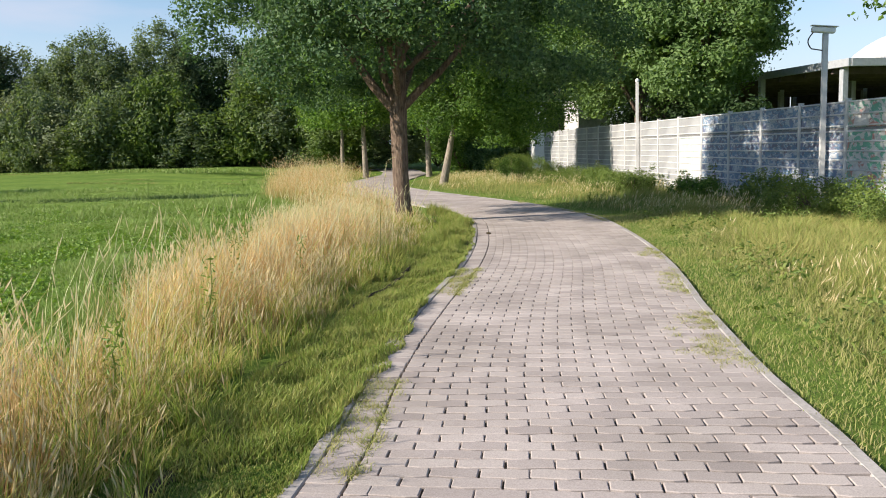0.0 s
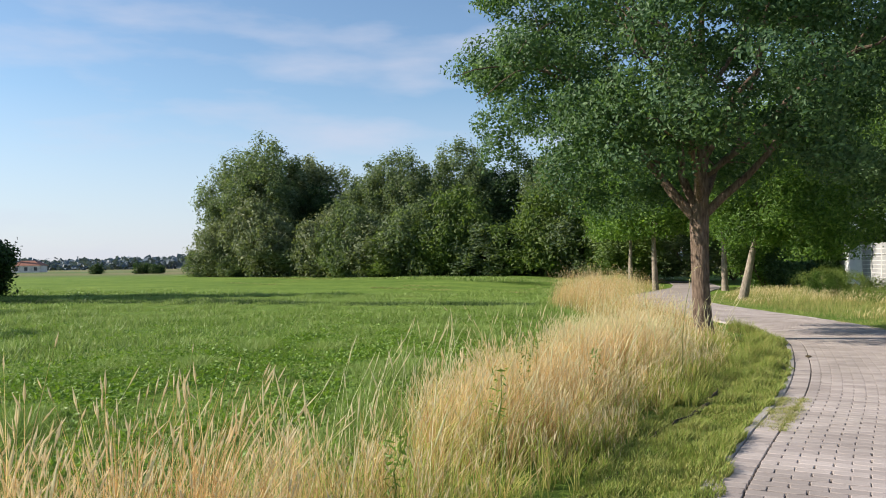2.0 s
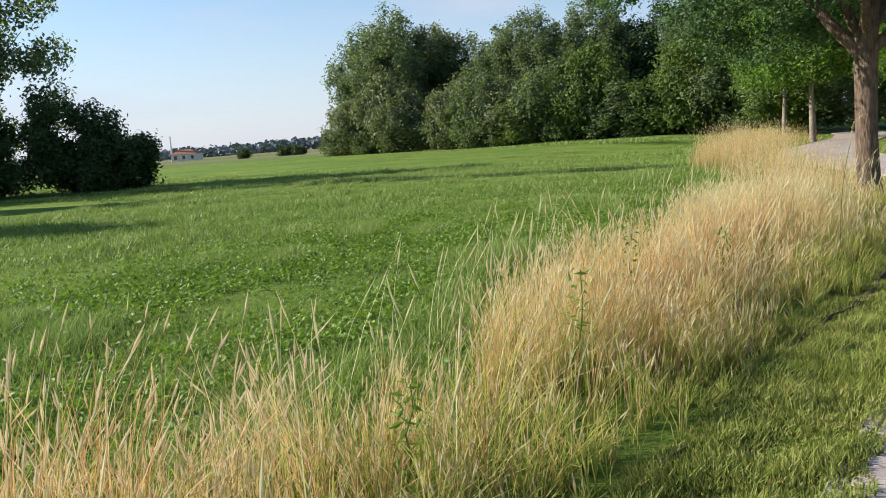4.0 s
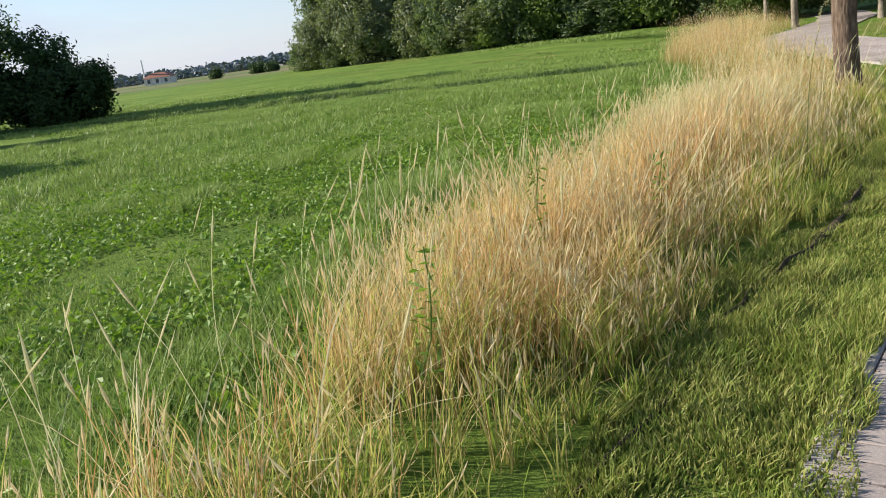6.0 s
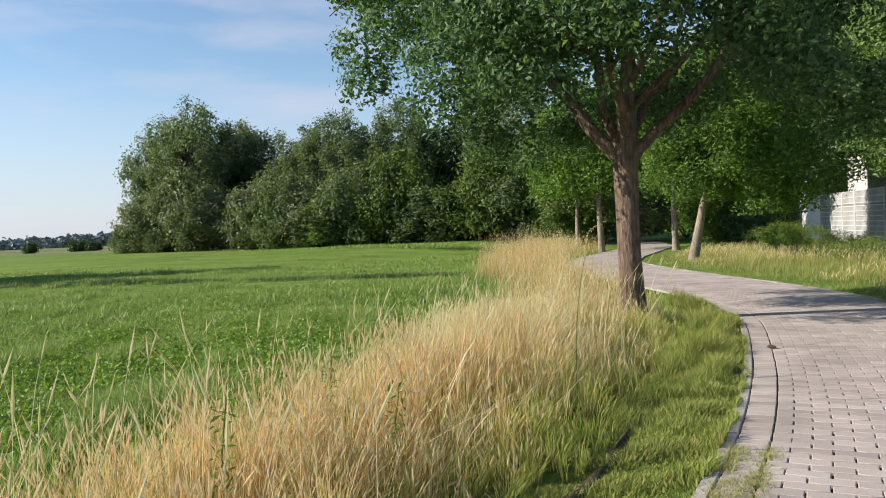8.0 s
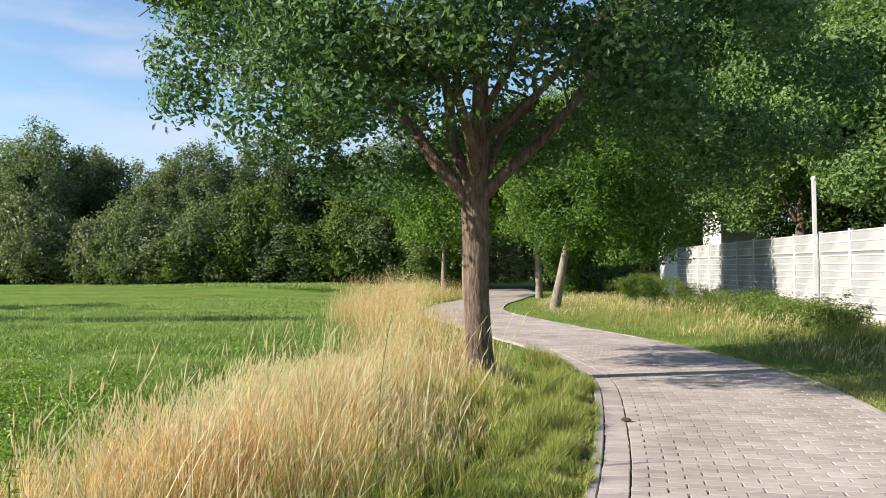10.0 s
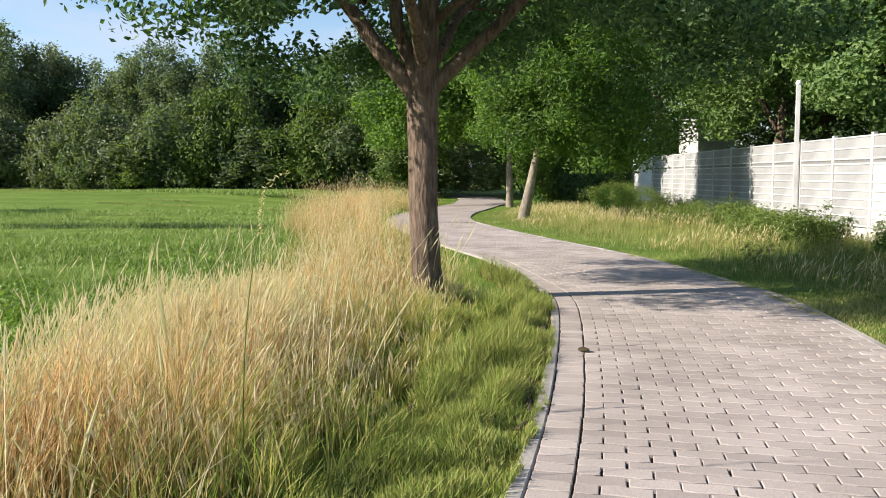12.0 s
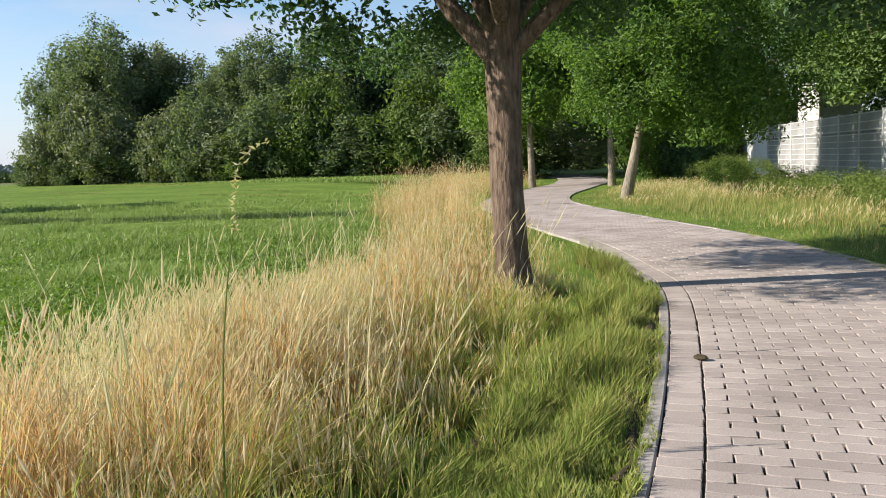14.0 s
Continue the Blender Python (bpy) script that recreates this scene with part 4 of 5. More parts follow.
for i, (mt, r, rz) in enumerate(((M_LEAF_WILLOW, 4.0, 3.6), (M_LEAF_WOOD, 3.8, 3.3), (M_LEAF_HEDGE, 3.6, 3.2))):
    wood_shrubs.append(shrub("bushy shrub at the edge of the meadow", (0, 0, 0), (r, r, rz), 9000, 0.36, mt, 320 + i))
# (kind, x, y, scale, turn)
TREES = [(0, -97, 107, 1.02, 0), (2, -92, 108, 1.12, 40), (0, -87, 104, 1.08, 90), (2, -84, 110, 1.18, 130), (3, -78, 106, 0.84, 10), (1, -71, 106, 0.86, 70), (3, -67, 104, 0.80, 170),
         (1, -62, 98, 0.88, 200), (0, -56, 96, 0.80, 250), (1, -51, 92, 0.80, 20), (0, -46, 92, 0.80, 300), (1, -41, 89, 0.74, 140), (3, -36, 90, 0.82, 80), (1, -31, 86, 0.72, 220), (0, -26, 84, 0.74, 50),
         (3, -21, 84, 0.80, 10), (1, -16, 82, 0.78, 160), (0, -10, 82, 0.80, 100), (3, -4, 78, 0.85, 30), (3, -90, 116, 1.1, 15), (3, -66, 112, 0.86, 35), (3, -48, 102, 0.86, 65)]


def wood_place(x, y):
    """Plan place at the wood's edge, and the size that goes with it."""
    dx, dy = x - 2.0, y - 2.2
    f = 57.0 / np.interp(dx / dy, (-1.0, -0.73, -0.5, -0.3), (101, 91, 78, 73))
    return 2.0 + dx * f - 0.8, 2.2 + dy * f, f


for k, x, y, sc, turn in TREES:
    x, y, f = wood_place(x, y)
    ob = copy_thing(wood_trees[k], pose(x, y, 0.4, 0, 0, turn))
    ob.scale = (sc * f * 1.02, sc * f * 1.02, sc * f * 1.04)
    tagged(ob, group="trees of the wood")
SHRUBS = [(1, -99, 103, 1.2), (0, -94, 101, 1.25), (1, -89, 100, 1.1), (0, -84, 98, 1.45), (0, -78, 97, 1.5), (1, -73, 96, 1.3), (0, -67, 93, 1.3), (2, -63, 91, 1.15), (1, -59, 89, 1.2), (0, -55, 87, 1.35), (2, -51, 85, 1.25),
          (1, -47, 83, 1.2), (2, -43, 82, 1.3), (2, -39, 80, 1.2), (1, -35, 79, 1.2), (2, -31, 78, 1.25), (2, -27.5, 77, 1.2), (1, -24, 76, 1.1), (2, -20.5, 75, 1.15), (2, -17.5, 71, 1.0), (1, -13, 74, 1.2)]
for i, (k, x, y, sc) in enumerate(SHRUBS):
    x, y, f = wood_place(x, y)
    sc *= f
    ob = copy_thing(wood_shrubs[k], pose(x, y, 0.4, 0, 0, 57 * i))
    ob.scale = (sc, sc, sc * (0.7, 1.15, 0.9, 1.3, 0.8)[i % 5])
    tagged(ob, group="shrubs of the wood")
for o in wood_trees + wood_shrubs:
    for c in list(o.children_recursive):
        bpy.data.objects.remove(c)
    bpy.data.objects.remove(o)

# dark bushes and a tall tree in the meadow
for i, (x, y, r, rz) in enumerate(((-40.9, 27.0, 2.5, 1.8), (-43.2, 25.6, 2.8, 3.0), (-46.0, 22.0, 3.4, 2.5), (-47.0, 18.0, 3.8, 3.0), (-49, 13.5, 3.8, 3.2))):
    shrub("dark dense bush standing in the meadow", (x, y, -0.1), (r, r, rz), 13000, 0.26, M_LEAF_DARK, 400 + i, "bush", "bush")
crowned_tree("tall airy tree rising behind the dark bushes", (-47.9, 22.4, -0.1), 9, (0, 0, 8.6), (5.6, 5.6, 7.0), 26000, 0.3, M_LEAF_WOOD, 0.22, (0.3, 0), M_BARK, 411, low=-0.95, limbs=9, hollow=0.15, lobes=110, lobe=0.16)
crowned_tree("tall airy tree rising behind the dark bushes", (-54, 14.0, -0.1), 9, (0, 0, 9.5), (5.0, 5.0, 6.4), 14000, 0.3, M_LEAF_WOOD, 0.22, (0.3, 0), M_BARK, 412, low=-0.75, limbs=9, hollow=0.15, lobes=110, lobe=0.16)
# slim trees out of view, added so that their long shadows cross the meadow
for i, (x, y, h) in enumerate(((-33, 4.6, 7.2), (-43, 9.6, 8.0))):
    crowned_tree("slim leafy tree, unseen, added to shade the meadow", (x, y, -0.1), h * 0.8, (0, 0, h), (1.7, 1.7, 4.2), 9000, 0.3, M_LEAF_WOOD, 0.2, (0.2, 0), M_BARK, 420 + i, low=-0.9, lobes=60)

# far bushes and the wooded skyline
for i, (x, y, r, rz) in enumerate(((-104, 92, 1.6, 1.0), (-101.5, 92.5, 1.3, 0.8), (-115, 92, 1.1, 0.8))):
    shrub("small dark bush far out between the fields", (x, y, 0.45), (r, r, rz), 2500, 0.3, M_LEAF_DARK, 430 + i, "bush", "bush")
pts = []
for i in range(1800):
    a = radians(q.uniform(95, 185))
    dd = q.uniform(1000, 1300)
    pts.append((math.cos(a) * dd, math.sin(a) * dd, q.uniform(1, 9) + 2.5 * math.sin(a * 9) + 3))
pts = np.array(pts)
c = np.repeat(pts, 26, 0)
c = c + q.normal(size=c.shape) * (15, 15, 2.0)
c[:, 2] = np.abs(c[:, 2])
# no real haze here, the leaf colour carries it
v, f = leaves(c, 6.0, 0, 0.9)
tagged(new("far_wood", mesh_np("far_wood", v, f, None, M_HAZED_WOOD)), "far wooded skyline with blue-green haze in its colour", "woods", kind="stuff")


def far_farm():
    """A low farm building and a lattice mast far out beyond the fields."""
    h = thing("farmhouse", "low pale farmhouse with a reddish roof beyond the fields", "house", pose(-248, 169, 0.2, 0, 0, 35))
    part("wall", box((9, 6, 2.6), (0, 0, 1.3), 0.02), M_CONCRETE, h)
    bm = bmesh.new()
    bmesh.ops.create_cone(bm, cap_ends=True, segments=4, radius1=7.2, radius2=3.2, depth=1.6, matrix=Matrix.Translation((0, 0, 3.4)) @ Matrix.Diagonal((0.95, 0.66, 1, 1)) @ Matrix.Rotation(radians(45), 4, "Z"))
    part("roof", bm, M_TILE, h)
    for x in (-3, 0, 3):
        part("window", box((1.0, 0.06, 1.2), (x, -3.02, 1.5), 0.01), M_GLASS, h)
    m = thing("mast", "slim pale mast standing beside the farmhouse", "mast", pose(-251, 165, 0.2))
    part("pole", cyl(0.35, 0.25, 9, (0, 0, 4.5), 8), M_WHITE, m)


far_farm()

# ---- fence ----
def fence_x(y):
    return 12.1 - 0.259 * y


FENCE_TURN = math.degrees(math.atan2(1, -0.259)) - 90
BAY = 1.68
FY = math.cos(math.atan(0.259))


def noise_fence():
    """Post-and-panel screen: ribbed grey panels, a dark joint, a shallow top panel, on a concrete plinth."""
    t = thing("fence", "pale grey panel fence with posts, ribs and some graffiti", "fence")
    L = BAY / FY
    post = bpy.data.meshes.new("post")
    bm = box((0.09, 0.09, 2.15), (0, 0, 1.075), 0.006)
    box((0.098, 0.098, 0.012), (0, 0, 2.15), 0.003, bm)
    bm.to_mesh(post), bm.free()
    post.materials.append(M_ALU)

    def slab(name, w, th, h, mat, bevel=0.004):
        me = bpy.data.meshes.new(name)
        bm = box((th, w, h), (0, 0, 0), bevel)
        bm.to_mesh(me), bm.free()
        me.materials.append(mat)
        return me
    w = L - 0.075
    low = {m.name: slab("lower_panel", w, 0.03, 1.32, m) for m in (M_PANEL, M_SPRAY_BLUE_SHADE, M_SPRAY_RED, M_SPRAY_TEAL)}
    top = {m.name: slab("upper_panel", w, 0.03, 0.50, m) for m in (M_PANEL, M_SPRAY_BLUE_SHADE, M_SPRAY_RED)}
    rib = slab("rib", w, 0.016, 0.03, M_ALU, 0.004)
    gap = slab("joint_strip", w, 0.027, 0.049, M_GAP, 0.002)
    plinth = slab("plinth", L - 0.005, 0.12, 0.24, M_CONCRETE, 0.01)
    for k in range(-12, 10):
        y = 29.8 + BAY * k
        rot = FENCE_TURN
        o = part("post", post, None, t)
        o.matrix_basis = pose(fence_x(y), y, 0, 0, 0, rot)
        ym = y + BAY / 2
        if k == 9:
            continue
        lo, up = M_PANEL, M_PANEL
        if -7 <= k <= -4:
            lo = up = M_SPRAY_BLUE_SHADE
        elif k < -7:
            lo = up = M_SPRAY_RED
        elif k == -3:
            lo = M_SPRAY_TEAL
        for me, z, off in ((low[lo.name], 0.90, 0), (top[up.name], 1.86, 0), (gap, 1.58, 0.0), (plinth, 0.10, 0.0)):
            o = part(me.name.split(".")[0], me, None, t)
            o.matrix_basis = pose(fence_x(ym) + off, ym, z, 0, 0, rot)
        for z in (0.26, 0.44, 0.62, 0.80, 0.98, 1.16, 1.34, 1.53, 1.64, 1.86, 2.09):
            o = part("rib", rib, None, t)
            o.matrix_basis = pose(fence_x(ym) - 0.024 * FY, ym, z, 0, 0, rot)
    return t


noise_fence()


def end_wall():
    """Concrete gate pier at the fence's end and the corrugated screen behind it."""
    t = thing("concrete_pier", "pale concrete slab standing above the fence's end", "pier", pose(2.6, 43.4, 0, 0, 0, 40))
    bm = box((1.9, 1.1, 3.55), (0, 0, 1.775), 0.02)
    part("slab", bm, M_CONCRETE, t)
    s = thing("sheet_wall", "white corrugated sheet wall beyond the pier", "wall")
    n = 40
    y = np.linspace(45.05, 53.6, n)
    x = 0.40 - (y - 45.05) * 0.215
    off = 0.06 * (np.arange(n) % 2)
    v = np.concatenate([np.c_[x + off, y, np.full(n, -0.05)], np.c_[x + off, y, np.full(n, 2.1)], np.c_[x + off + 0.05, y, np.full(n, 2.1)], np.c_[x + off + 0.05, y, np.full(n, -0.05)]])
    i = np.arange(n - 1)
    qd = np.concatenate([np.stack([k * n + i, k * n + i + 1, (k + 1) * n + i + 1, (k + 1) * n + i], 1) for k in range(3)])
    part("sheet", mesh_np("sheet", v, qd, None, M_WHITE), M_WHITE, s)


end_wall()


def pole(x, y, h, label, head):
    t = thing("lamp_post" if head == "lamp" else "camera_post", label, "post", pose(x, y, -0.05))
    w = 0.10
    part("shaft", box((w, w, h), (0, 0, h / 2), 0.008), M_ALU, t)
    part("base_plate", box((0.22, 0.22, 0.02), (0, 0, 0.06), 0.004), M_STEEL, t)
    if head == "lamp":
        bm = bmesh.new()
        bmesh.ops.create_uvsphere(bm, u_segments=14, v_segments=8, radius=0.07, matrix=Matrix.Translation((0, 0, h + 0.05)))
        part("globe", bm, M_WHITE, t, "small white globe")
    else:
        part("bracket", box((0.10, 0.08, 0.05), (0, 0, h + 0.02), 0.006), M_STEEL, t)
        r = Matrix.Rotation(radians(-6), 4, "Y")
        bm = box((0.44, 0.13, 0.11), (0.0, 0, 0), 0.02)
        bmesh.ops.transform(bm, matrix=Matrix.Translation((-0.04, 0, h + 0.11)) @ Matrix.Rotation(radians(6), 4, "Y"), verts=bm.verts)
        housing = part("camera_housing", bm, M_WHITE, t, "white weatherproof camera housing")
        bm = box((0.5, 0.16, 0.015), (0, 0, 0), 0.004)
        bmesh.ops.transform(bm, matrix=Matrix.Translation((-0.02, 0, h + 0.185)) @ Matrix.Rotation(radians(6), 4, "Y"), verts=bm.verts)
        part("sun_shield", bm, M_WHITE, housing)
        a = np.linspace(0, 1, 10)
        c = np.c_[-0.22 - 0.10 * np.sin(a * np.pi), 0 * a, h + 0.08 - 0.36 * a]
        c[-1] = (-0.05, 0, h - 0.28)
        v, qd = tubes([(c, np.full(10, 0.012))], 6)
        part("cable", mesh_np("cable", v, qd, None, M_BLACK, smooth=True), M_BLACK, housing, "black looped cable")
    return t


pole(fence_x(29.8) - 0.13, 29.8, 3.50, "pale metal post with a small globe on top", "lamp")
pole(fence_x(18.6) - 0.15, 18.6, 3.46, "pale metal post carrying a white surveillance camera", "camera")


def canopy():
    """Open steel shed with a flat roof behind the fence, and an arched pale hall beside it."""
    t = thing("shed", "open steel shed with grey fascia and dark underside", "shed", pose(9.23, 34.56, -0.05, 0, 0, 20))
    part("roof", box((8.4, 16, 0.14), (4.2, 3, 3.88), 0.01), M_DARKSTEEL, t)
    part("fascia", box((0.12, 16.2, 0.26), (-0.06, 3, 3.86), 0.01), M_STEEL, t)
    part("fascia", box((8.4, 0.12, 0.26), (4.2, -5.06, 3.86), 0.01), M_STEEL, t)
    for x in (0.1, 4, 8.2):
        for y in (-4.6, 0.2, 5, 10.4):
            part("column", box((0.2, 0.2, 3.76), (x, y, 1.88), 0.01), M_STEEL, t)
    for y in np.arange(-4, 11, 1.5):
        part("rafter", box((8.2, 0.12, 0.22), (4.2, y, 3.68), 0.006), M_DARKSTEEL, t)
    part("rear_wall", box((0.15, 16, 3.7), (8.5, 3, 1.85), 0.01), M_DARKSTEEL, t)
    # added dark wall that shuts out the sky and keeps the under-roof space dark
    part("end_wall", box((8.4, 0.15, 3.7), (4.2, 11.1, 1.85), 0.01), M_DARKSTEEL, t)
    h = thing("arched_hall", "pale arched hall roof rising behind the shed", "hall", pose(33.6, 60, -0.05))
    n = 24
    a = np.linspace(0, np.pi, n)
    prof = np.c_[np.cos(a) * 9.5, np.sin(a) * 6.6 + 4.5]
    prof = np.vstack([[9.5, 0], prof, [-9.5, 0]])
    m = len(prof)
    v = np.concatenate([np.c_[prof[:, 0], np.zeros(m), prof[:, 1]], np.c_[prof[:, 0], np.full(m, 20.0), prof[:, 1]]])
    i = np.arange(m - 1)
    shell = mesh_np("shell", v, np.stack([i, i + 1, m + i + 1, m + i], 1), None, M_CONCRETE)
    part("shell", shell, M_CONCRETE, h)
    part("gable", mesh_np("gable", np.vstack([v[:m], [[0, 0, 0]]]), None, np.stack([i, i + 1, np.full(m - 1, m)], 1), M_PANEL), M_PANEL, h)
    part("gutter_rib", mesh_np("gutter_rib", *tubes([(np.c_[prof[1:-1, 0] * 1.01, np.full(m - 2, -0.05), prof[1:-1, 1] * 1.01], np.full(m - 2, 0.09))], 6), None, M_STEEL), M_STEEL, h)


canopy()

# ---- low shrubs and weeds before the fence ----
q = np.random.default_rng(91)
for i, (x, y, r, h, mt) in enumerate(((6.6, 17.0, 0.9, 0.45, M_WEED), (6.2, 19.2, 0.8, 0.42, M_WEED), (7.2, 14.6, 1.0, 0.5, M_WEED), (5.2, 22.5, 0.7, 0.35, M_LEAF_BRIGHT), (3.8, 24.4, 0.7, 0.32, M_WEED),
                                      (3.0, 28.4, 0.8, 0.4, M_WEED), (2.1, 30.6, 1.4, 0.36, M_WEED), (1.2, 33.2, 1.2, 0.36, M_WEED), (-0.4, 35.6, 0.9, 0.5, M_LEAF_BRIGHT), (3.6, 26.2, 1.1, 0.36, M_WEED), (0.2, 39.0, 1.2, 0.5, M_WEED), (-1.0, 41.5, 1.2, 0.65, M_WEED))):
    shrub("low leafy bramble in the wild grass by the fence", (x, y, -0.05), (r, r * 1.2, h), 6500, 0.055, mt, 500 + i, "bramble", "bramble")
for i in range(14):
    y = 22.5 + i * 0.85 + q.uniform(-0.3, 0.3)
    h = q.uniform(0.45, 0.95)
    w = thing("tall_weed", "tall leafy weed growing against the fence", "weed", pose(fence_x(y) - q.uniform(0.3, 0.8), y, -0.05), "weeds by the fence")
    ln = [limb((0, 0, 0), (q.normal() * 0.12, q.normal() * 0.12, h), 0.008, 0.003, (0, 0, 0), 600 + i)]
    part("stalk", mesh_np("stalk", *tubes(ln, 5), None, M_WEED), M_WEED, w)
    zc = np.repeat(q.uniform(0.25, 1.0, 26), 4) * h
    c = np.c_[q.normal(size=104) * 0.07, q.normal(size=104) * 0.07, zc]
    v, f = leaves(c, 0.085, 0.1, 0.5)
    part("leaves", mesh_np("leaves", v, f, None, M_LEAF_WILLOW), M_LEAF_WILLOW, w)

# one very long stalk with a nodding head
hs = thing("oat_stalk", "single tall grass stalk with a pale nodding head", "grass stalk", pose(-0.16, 11.3, -0.06))
a = np.linspace(0, 1, 14)
line = np.c_[0.10 * a**3, 0 * a, 1.17 * a]
part("stalk", mesh_np("stalk", *tubes([(line, np.linspace(0.004, 0.002, 14))], 5), None, M_WEED), M_WEED, hs)
b = np.repeat(np.linspace(0, 1, 16), 3)
c = np.c_[0.10 + 0.02 * b + 0.10 * b**4, np.zeros(48), 1.15 + 0.30 * b - 0.06 * b**4] + np.random.default_rng(5).normal(size=(48, 3)) * 0.005
part("seed_head", mesh_np("seed_head", *leaves(c, 0.026, -0.6, 0.28), None, M_SPIKE), M_SPIKE, hs, "pale nodding seed head")

# thistles and docks that stand in the dry strip
for i, (x, y, h) in enumerate(((-0.35, 6.7, 0.75), (-0.9, 8.4, 0.7), (-1.5, 10.1, 0.7), (-0.2, 5.2, 0.6), (-0.6, 9.4, 0.6))):
    w = thing("leafy_weed", "green leafy weed standing in the dry grass", "weed", pose(x, y, -0.06), "weeds in the dry strip")
    part("stalk", mesh_np("stalk", *tubes([limb((0, 0, 0), (0.06, 0.02, h), 0.006, 0.003, (0, 0, 0), 640 + i)], 5), None, M_WEED), M_WEED, w)
    zc = np.repeat(np.linspace(0.3, 1.0, 22), 2) * h
    an = np.arange(44) * 2.4
    c = np.c_[np.cos(an) * 0.045 + 0.06 * zc / h, np.sin(an) * 0.045, zc]
    v, f = leaves(c, 0.06, -0.2, 0.26)
    part("leaves", mesh_np("leaves", v, f, None, M_HERB), M_HERB, w)


# ---- kerbs, paving ----
def kerb(side, mat):
    """Edging stones one metre long, end to end along the path's side."""
    k = tagged(new("kerb"), "weathered concrete edging stones along the path", "kerb", kind="structure")
    s = 0.0
    while s < S_FAR + 20:
        u0, u1 = (side * HALF, side * (HALF - 0.075)) if side > 0 else (-HALF, -HALF + 0.075)
        lo, hi = min(u0, u1), max(u0, u1)
        ss = np.linspace(s + 0.004, s + 0.996, 5)
        top = 0.002 + rng.normal() * 0.003
        bev = 0.008
        prof = [(lo, -0.15), (lo, top - bev), (lo + bev, top), (hi - bev, top), (hi, top - bev), (hi, -0.15)]
        v = np.concatenate([np.c_[at_path(ss, np.full(5, uu)), np.full(5, zz)] for uu, zz in prof])
        i = np.arange(4)
        qd = [np.stack([a * 5 + i, a * 5 + i + 1, (a + 1) * 5 + i + 1, (a + 1) * 5 + i], 1) for a in range(5)]
        caps = [[0, 5, 20, 25], [5, 10, 15, 20], [4, 9, 24, 29], [9, 14, 19, 24]]
        part("edging_stone", mesh_np("edging_stone", v, np.concatenate(qd + [np.array(caps)]), None, mat), mat, k)
        s += 1.0
    return k


kerb(-1, M_KERB)
kerb(1, M_KERB)


def paver_verts(w, l, ch=0.006, h=0.05, wave=0.0, k=5):
    """A paver whose two long edges run in one shallow wave; corners slightly cut."""
    x = np.linspace(-1, 1, k)
    ring = []
    for sgn in (-1, 1):
        end = np.where(np.abs(x) > 0.99, 0.86, 1.0)
        ring.append(np.c_[x * w / 2, sgn * l / 2 * end + wave * np.sin(np.pi * x)][::-sgn])
    ring = np.concatenate(ring)
    n = len(ring)
    inset = ring * ((w - 2 * ch) / w, (l - 2 * ch) / l)
    v = np.concatenate([np.c_[ring, np.full(n, -h)], np.c_[ring, np.full(n, -ch * 0.7)], np.c_[inset, np.zeros(n)]])
    f = [(2 * n + i, 2 * n + i + 1, 2 * n + n - 2 - i, 2 * n + n - 1 - i) for i in range(k - 1)]
    for i in range(n):
        m = (i + 1) % n
        f += [(i, m, n + m, n + i), (n + i, n + m, 2 * n + m, 2 * n + i)]
    return v, np.array(f)


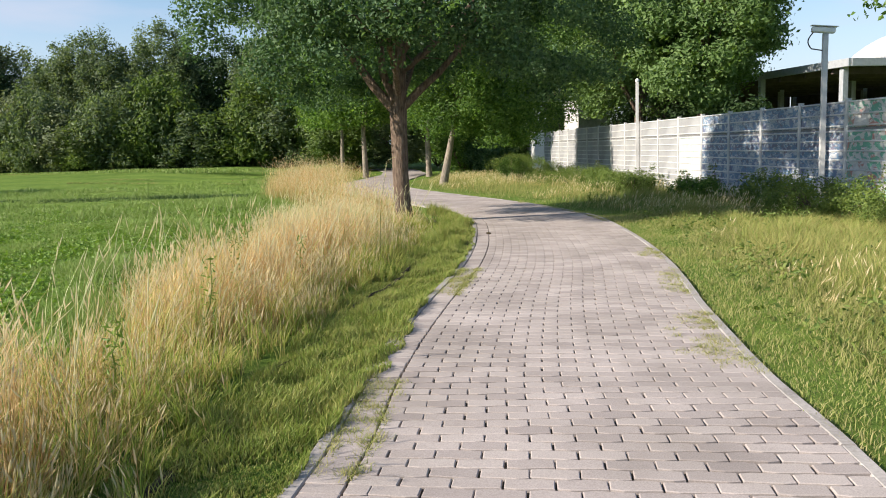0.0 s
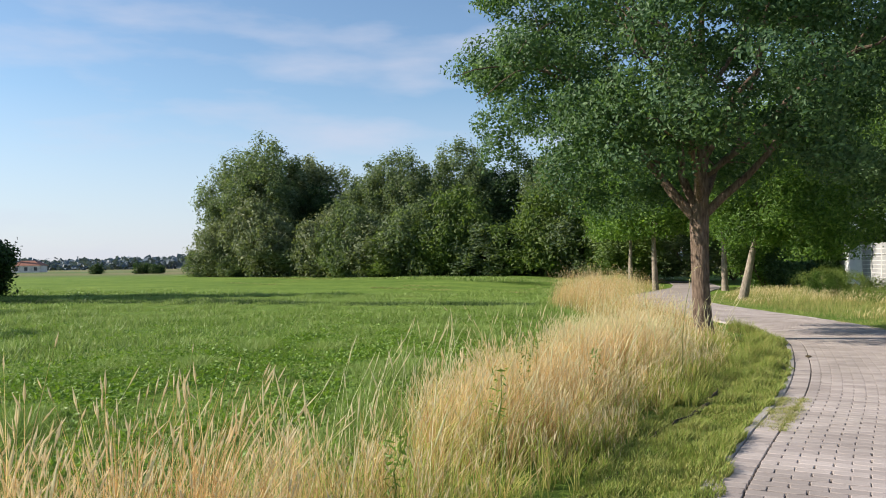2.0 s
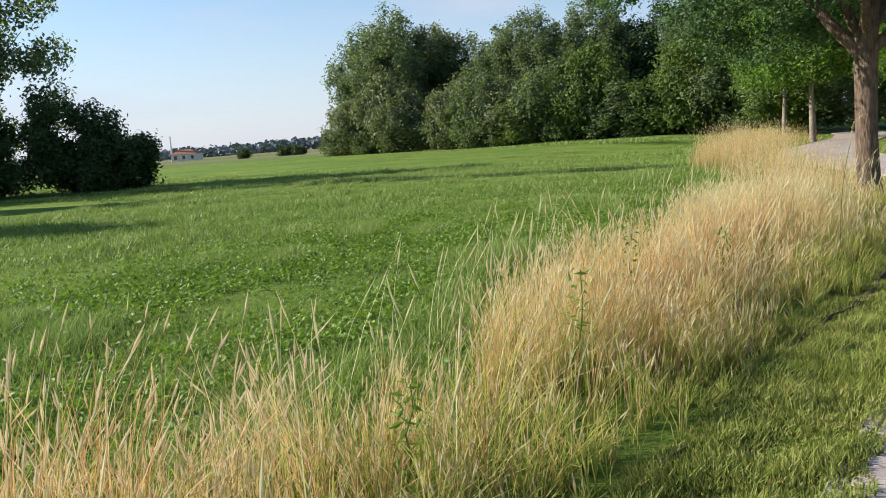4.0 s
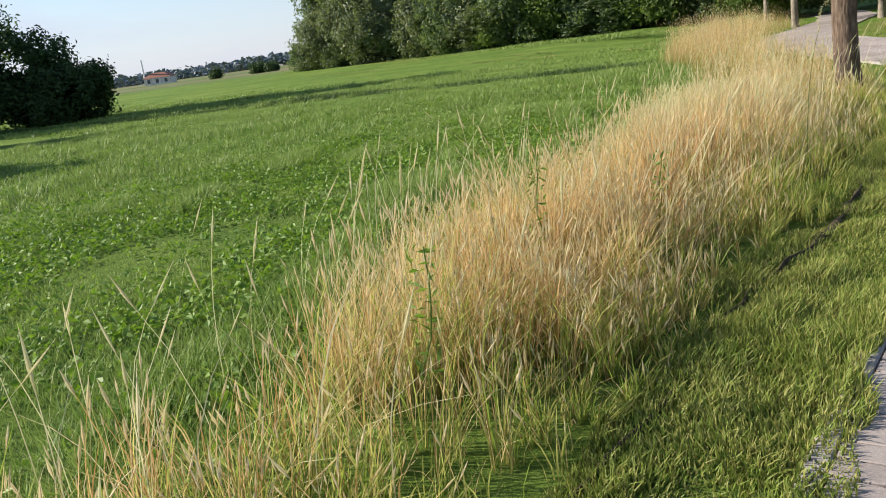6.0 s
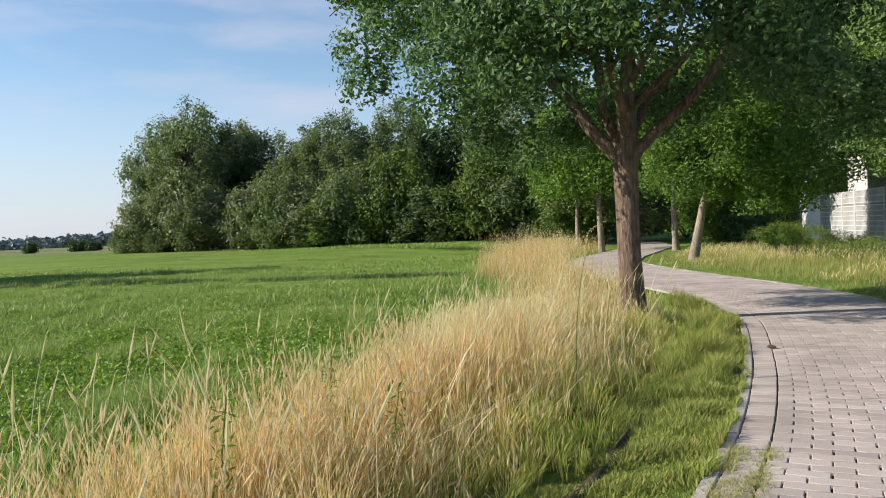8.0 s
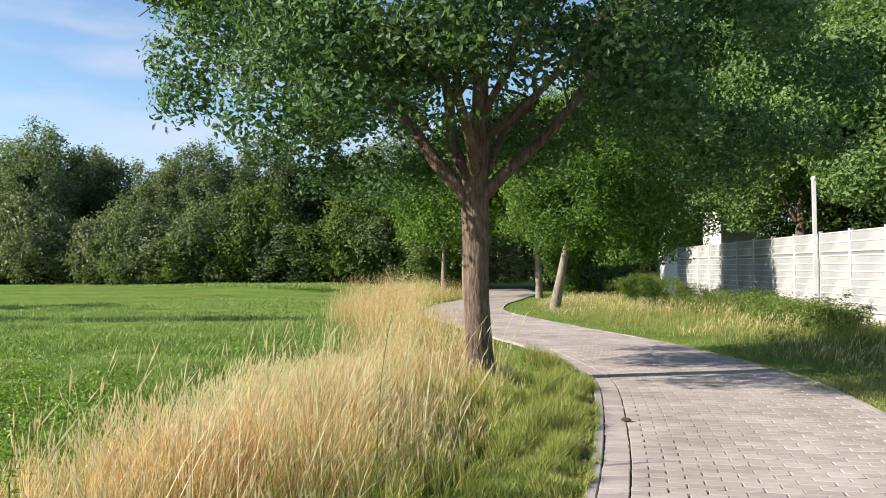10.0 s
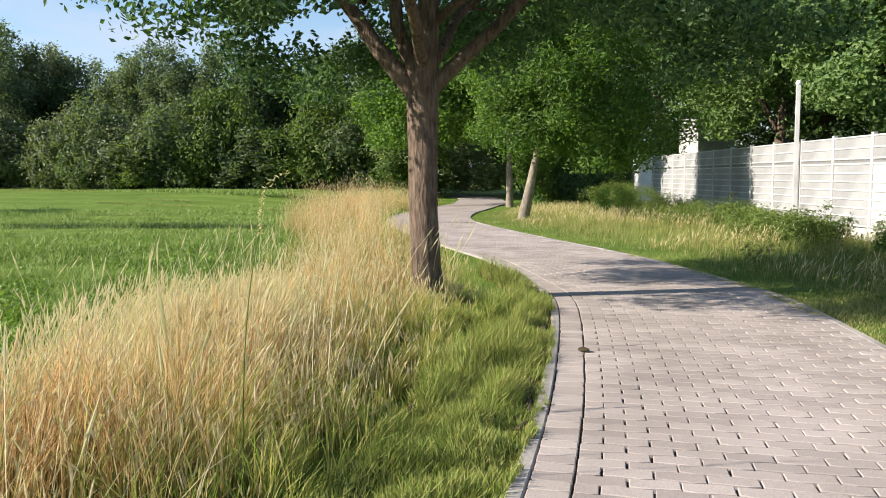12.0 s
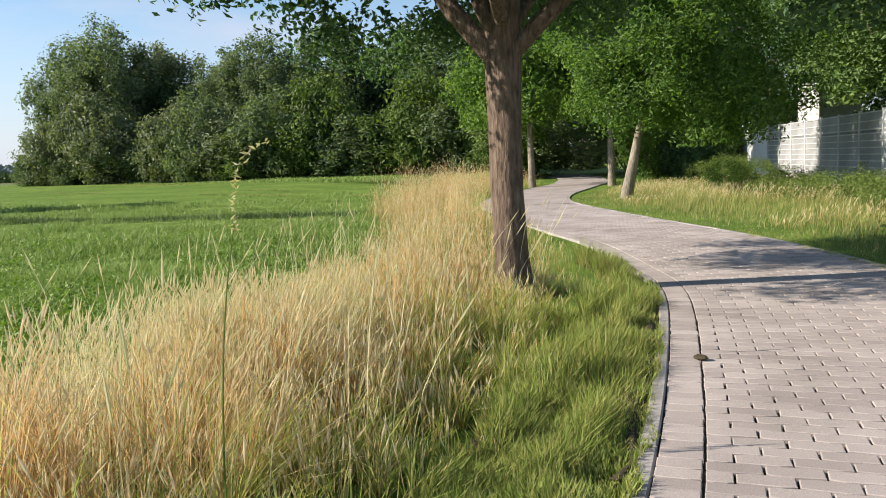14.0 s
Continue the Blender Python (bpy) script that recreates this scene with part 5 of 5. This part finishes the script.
PITCH, COURSE = 0.2238, 0.1125
U0 = -HALF + 0.272
WAVE = 0.0045
PV, PF = paver_verts(PITCH - 0.0085, COURSE - 0.0085, 0.0045, wave=WAVE)
PO = paver_verts(PITCH - 0.0085, COURSE - 0.0085, 0.0045, wave=-WAVE)[0]
PH, PHF = paver_verts(PITCH / 2 - 0.0095, COURSE - 0.0045, 0.003)
EV, EF = paver_verts(0.181, COURSE - 0.0050, 0.004)
single = mesh_np("paver", PV, PF, None, M_PAVER)
single_odd = mesh_np("paver", PO, PF, None, M_PAVER)
bv, bf, nb = [], [], 0
count = 0
s0 = 17.2
for row in range(int(S_FAR / COURSE)):
    s = 0.06 + row * COURSE
    i = min(int(s / 0.05), len(MID) - 1)
    turn = math.atan2(TAN[i][1], TAN[i][0]) - math.pi / 2
    items = []
    odd = row % 2
    for k in range(10):
        items.append((U0 + PITCH * (k + (0.5 if odd else 0.0) + 0.5), PO if odd else PV, PF) if not (odd and k == 9) else None)
    if odd:
        items += [(U0 + PITCH * 0.25, PH, PHF), (U0 + PITCH * 9.75, PH, PHF)]
    items.append((-HALF + 0.1735, EV, EF))
    for it in items:
        if it is None:
            continue
        uu, vv, ff = it
        c = at_path(float(s + rng.normal() * 0.0018 + 0.006 * math.sin(uu * 3.1 + s * 0.7)), float(uu + rng.normal() * 0.0016))
        zz = rng.normal() * 0.0009 + 0.003 * math.sin(s * 1.3 + uu)
        tilt = rng.normal(size=2) * 0.003
        rz = turn + rng.normal() * 0.018
        if 18.9 <= s < 22.6 and (vv is PV or vv is PO) and count < 300:
            o = new("paver", single if vv is PV else single_odd)
            o.parent = pavement
            o.matrix_basis = Matrix.LocRotScale((c[0], c[1], zz), Euler((tilt[0], tilt[1], rz)), None)
            count += 1
            continue
        ca, sa = math.cos(rz), math.sin(rz)
        w = np.c_[c[0] + vv[:, 0] * ca - vv[:, 1] * sa, c[1] + vv[:, 0] * sa + vv[:, 1] * ca, zz + vv[:, 2] + vv[:, 1] * tilt[0] - vv[:, 0] * tilt[1]]
        bv.append(w)
        bf.append(ff + nb)
        nb += len(vv)
tagged(part("pavers", mesh_np("pavers", np.concatenate(bv), np.concatenate(bf), None, M_PAVER), M_PAVER, pavement), kind="stuff")

# weeds in the joints along both edges
wp = []
for slot, n, s_lo, s_hi, bar, sp in ((-HALF + 0.272, 300, 18.5, 25.8, 0.1, 0.02), (-HALF + 0.085, 220, 18.5, 27, 0.1, 0.015), (-HALF + 0.15, 260, 19, 26, 0.15, 0.07),
                                     (HALF - 0.09, 700, 14, 36, -0.3, 0.03), (HALF - 0.22, 460, 18, 30, -0.1, 0.06), (HALF - 0.36, 150, 19, 29, 0.2, 0.06)):
    ss = rng.uniform(s_lo, s_hi, n)
    ss = ss[lumps(np.c_[ss, 0 * ss, 0 * ss], 1.4, 700 + int(slot > 0)) > bar]
    # across the path they follow the courses' joints
    ss = np.where(rng.uniform(size=len(ss)) < 0.6, 0.004 + COURSE * np.round(ss / COURSE), ss)
    wp.append(at_path(ss, slot + rng.normal(size=len(ss)) * sp))
wp = np.concatenate(wp)
k = rng.integers(8, 46, len(wp))
size = np.repeat(np.sqrt(k / 30), k)
wp = np.repeat(wp, k, 0)
wp = wp + rng.normal(size=wp.shape) * (0.016 + 0.012 * size)[:, None]
tagged(new("joint_weeds", blades(wp, -0.012, rng.uniform(0.012, 0.045, len(wp)) * size, 0.006, (0, 0), 0.7, M_LAWN, "joint_weeds", segs=1)), "grass tufts growing in the paving joints", "weeds", kind="stuff")

st = thing("stone", "small dark clod lying on the paving", "stone", pose(0.88, 14.47, 0.0))
bm = bmesh.new()
bmesh.ops.create_icosphere(bm, subdivisions=2, radius=0.031)
for vtx in bm.verts:
    vtx.co = Vector((vtx.co.x * 1.5, vtx.co.y, max(vtx.co.z * 0.6, -0.015) + 0.017)) * (1 + 0.25 * noise.noise(vtx.co * 30))
part("body", bm, M_EARTH, st)
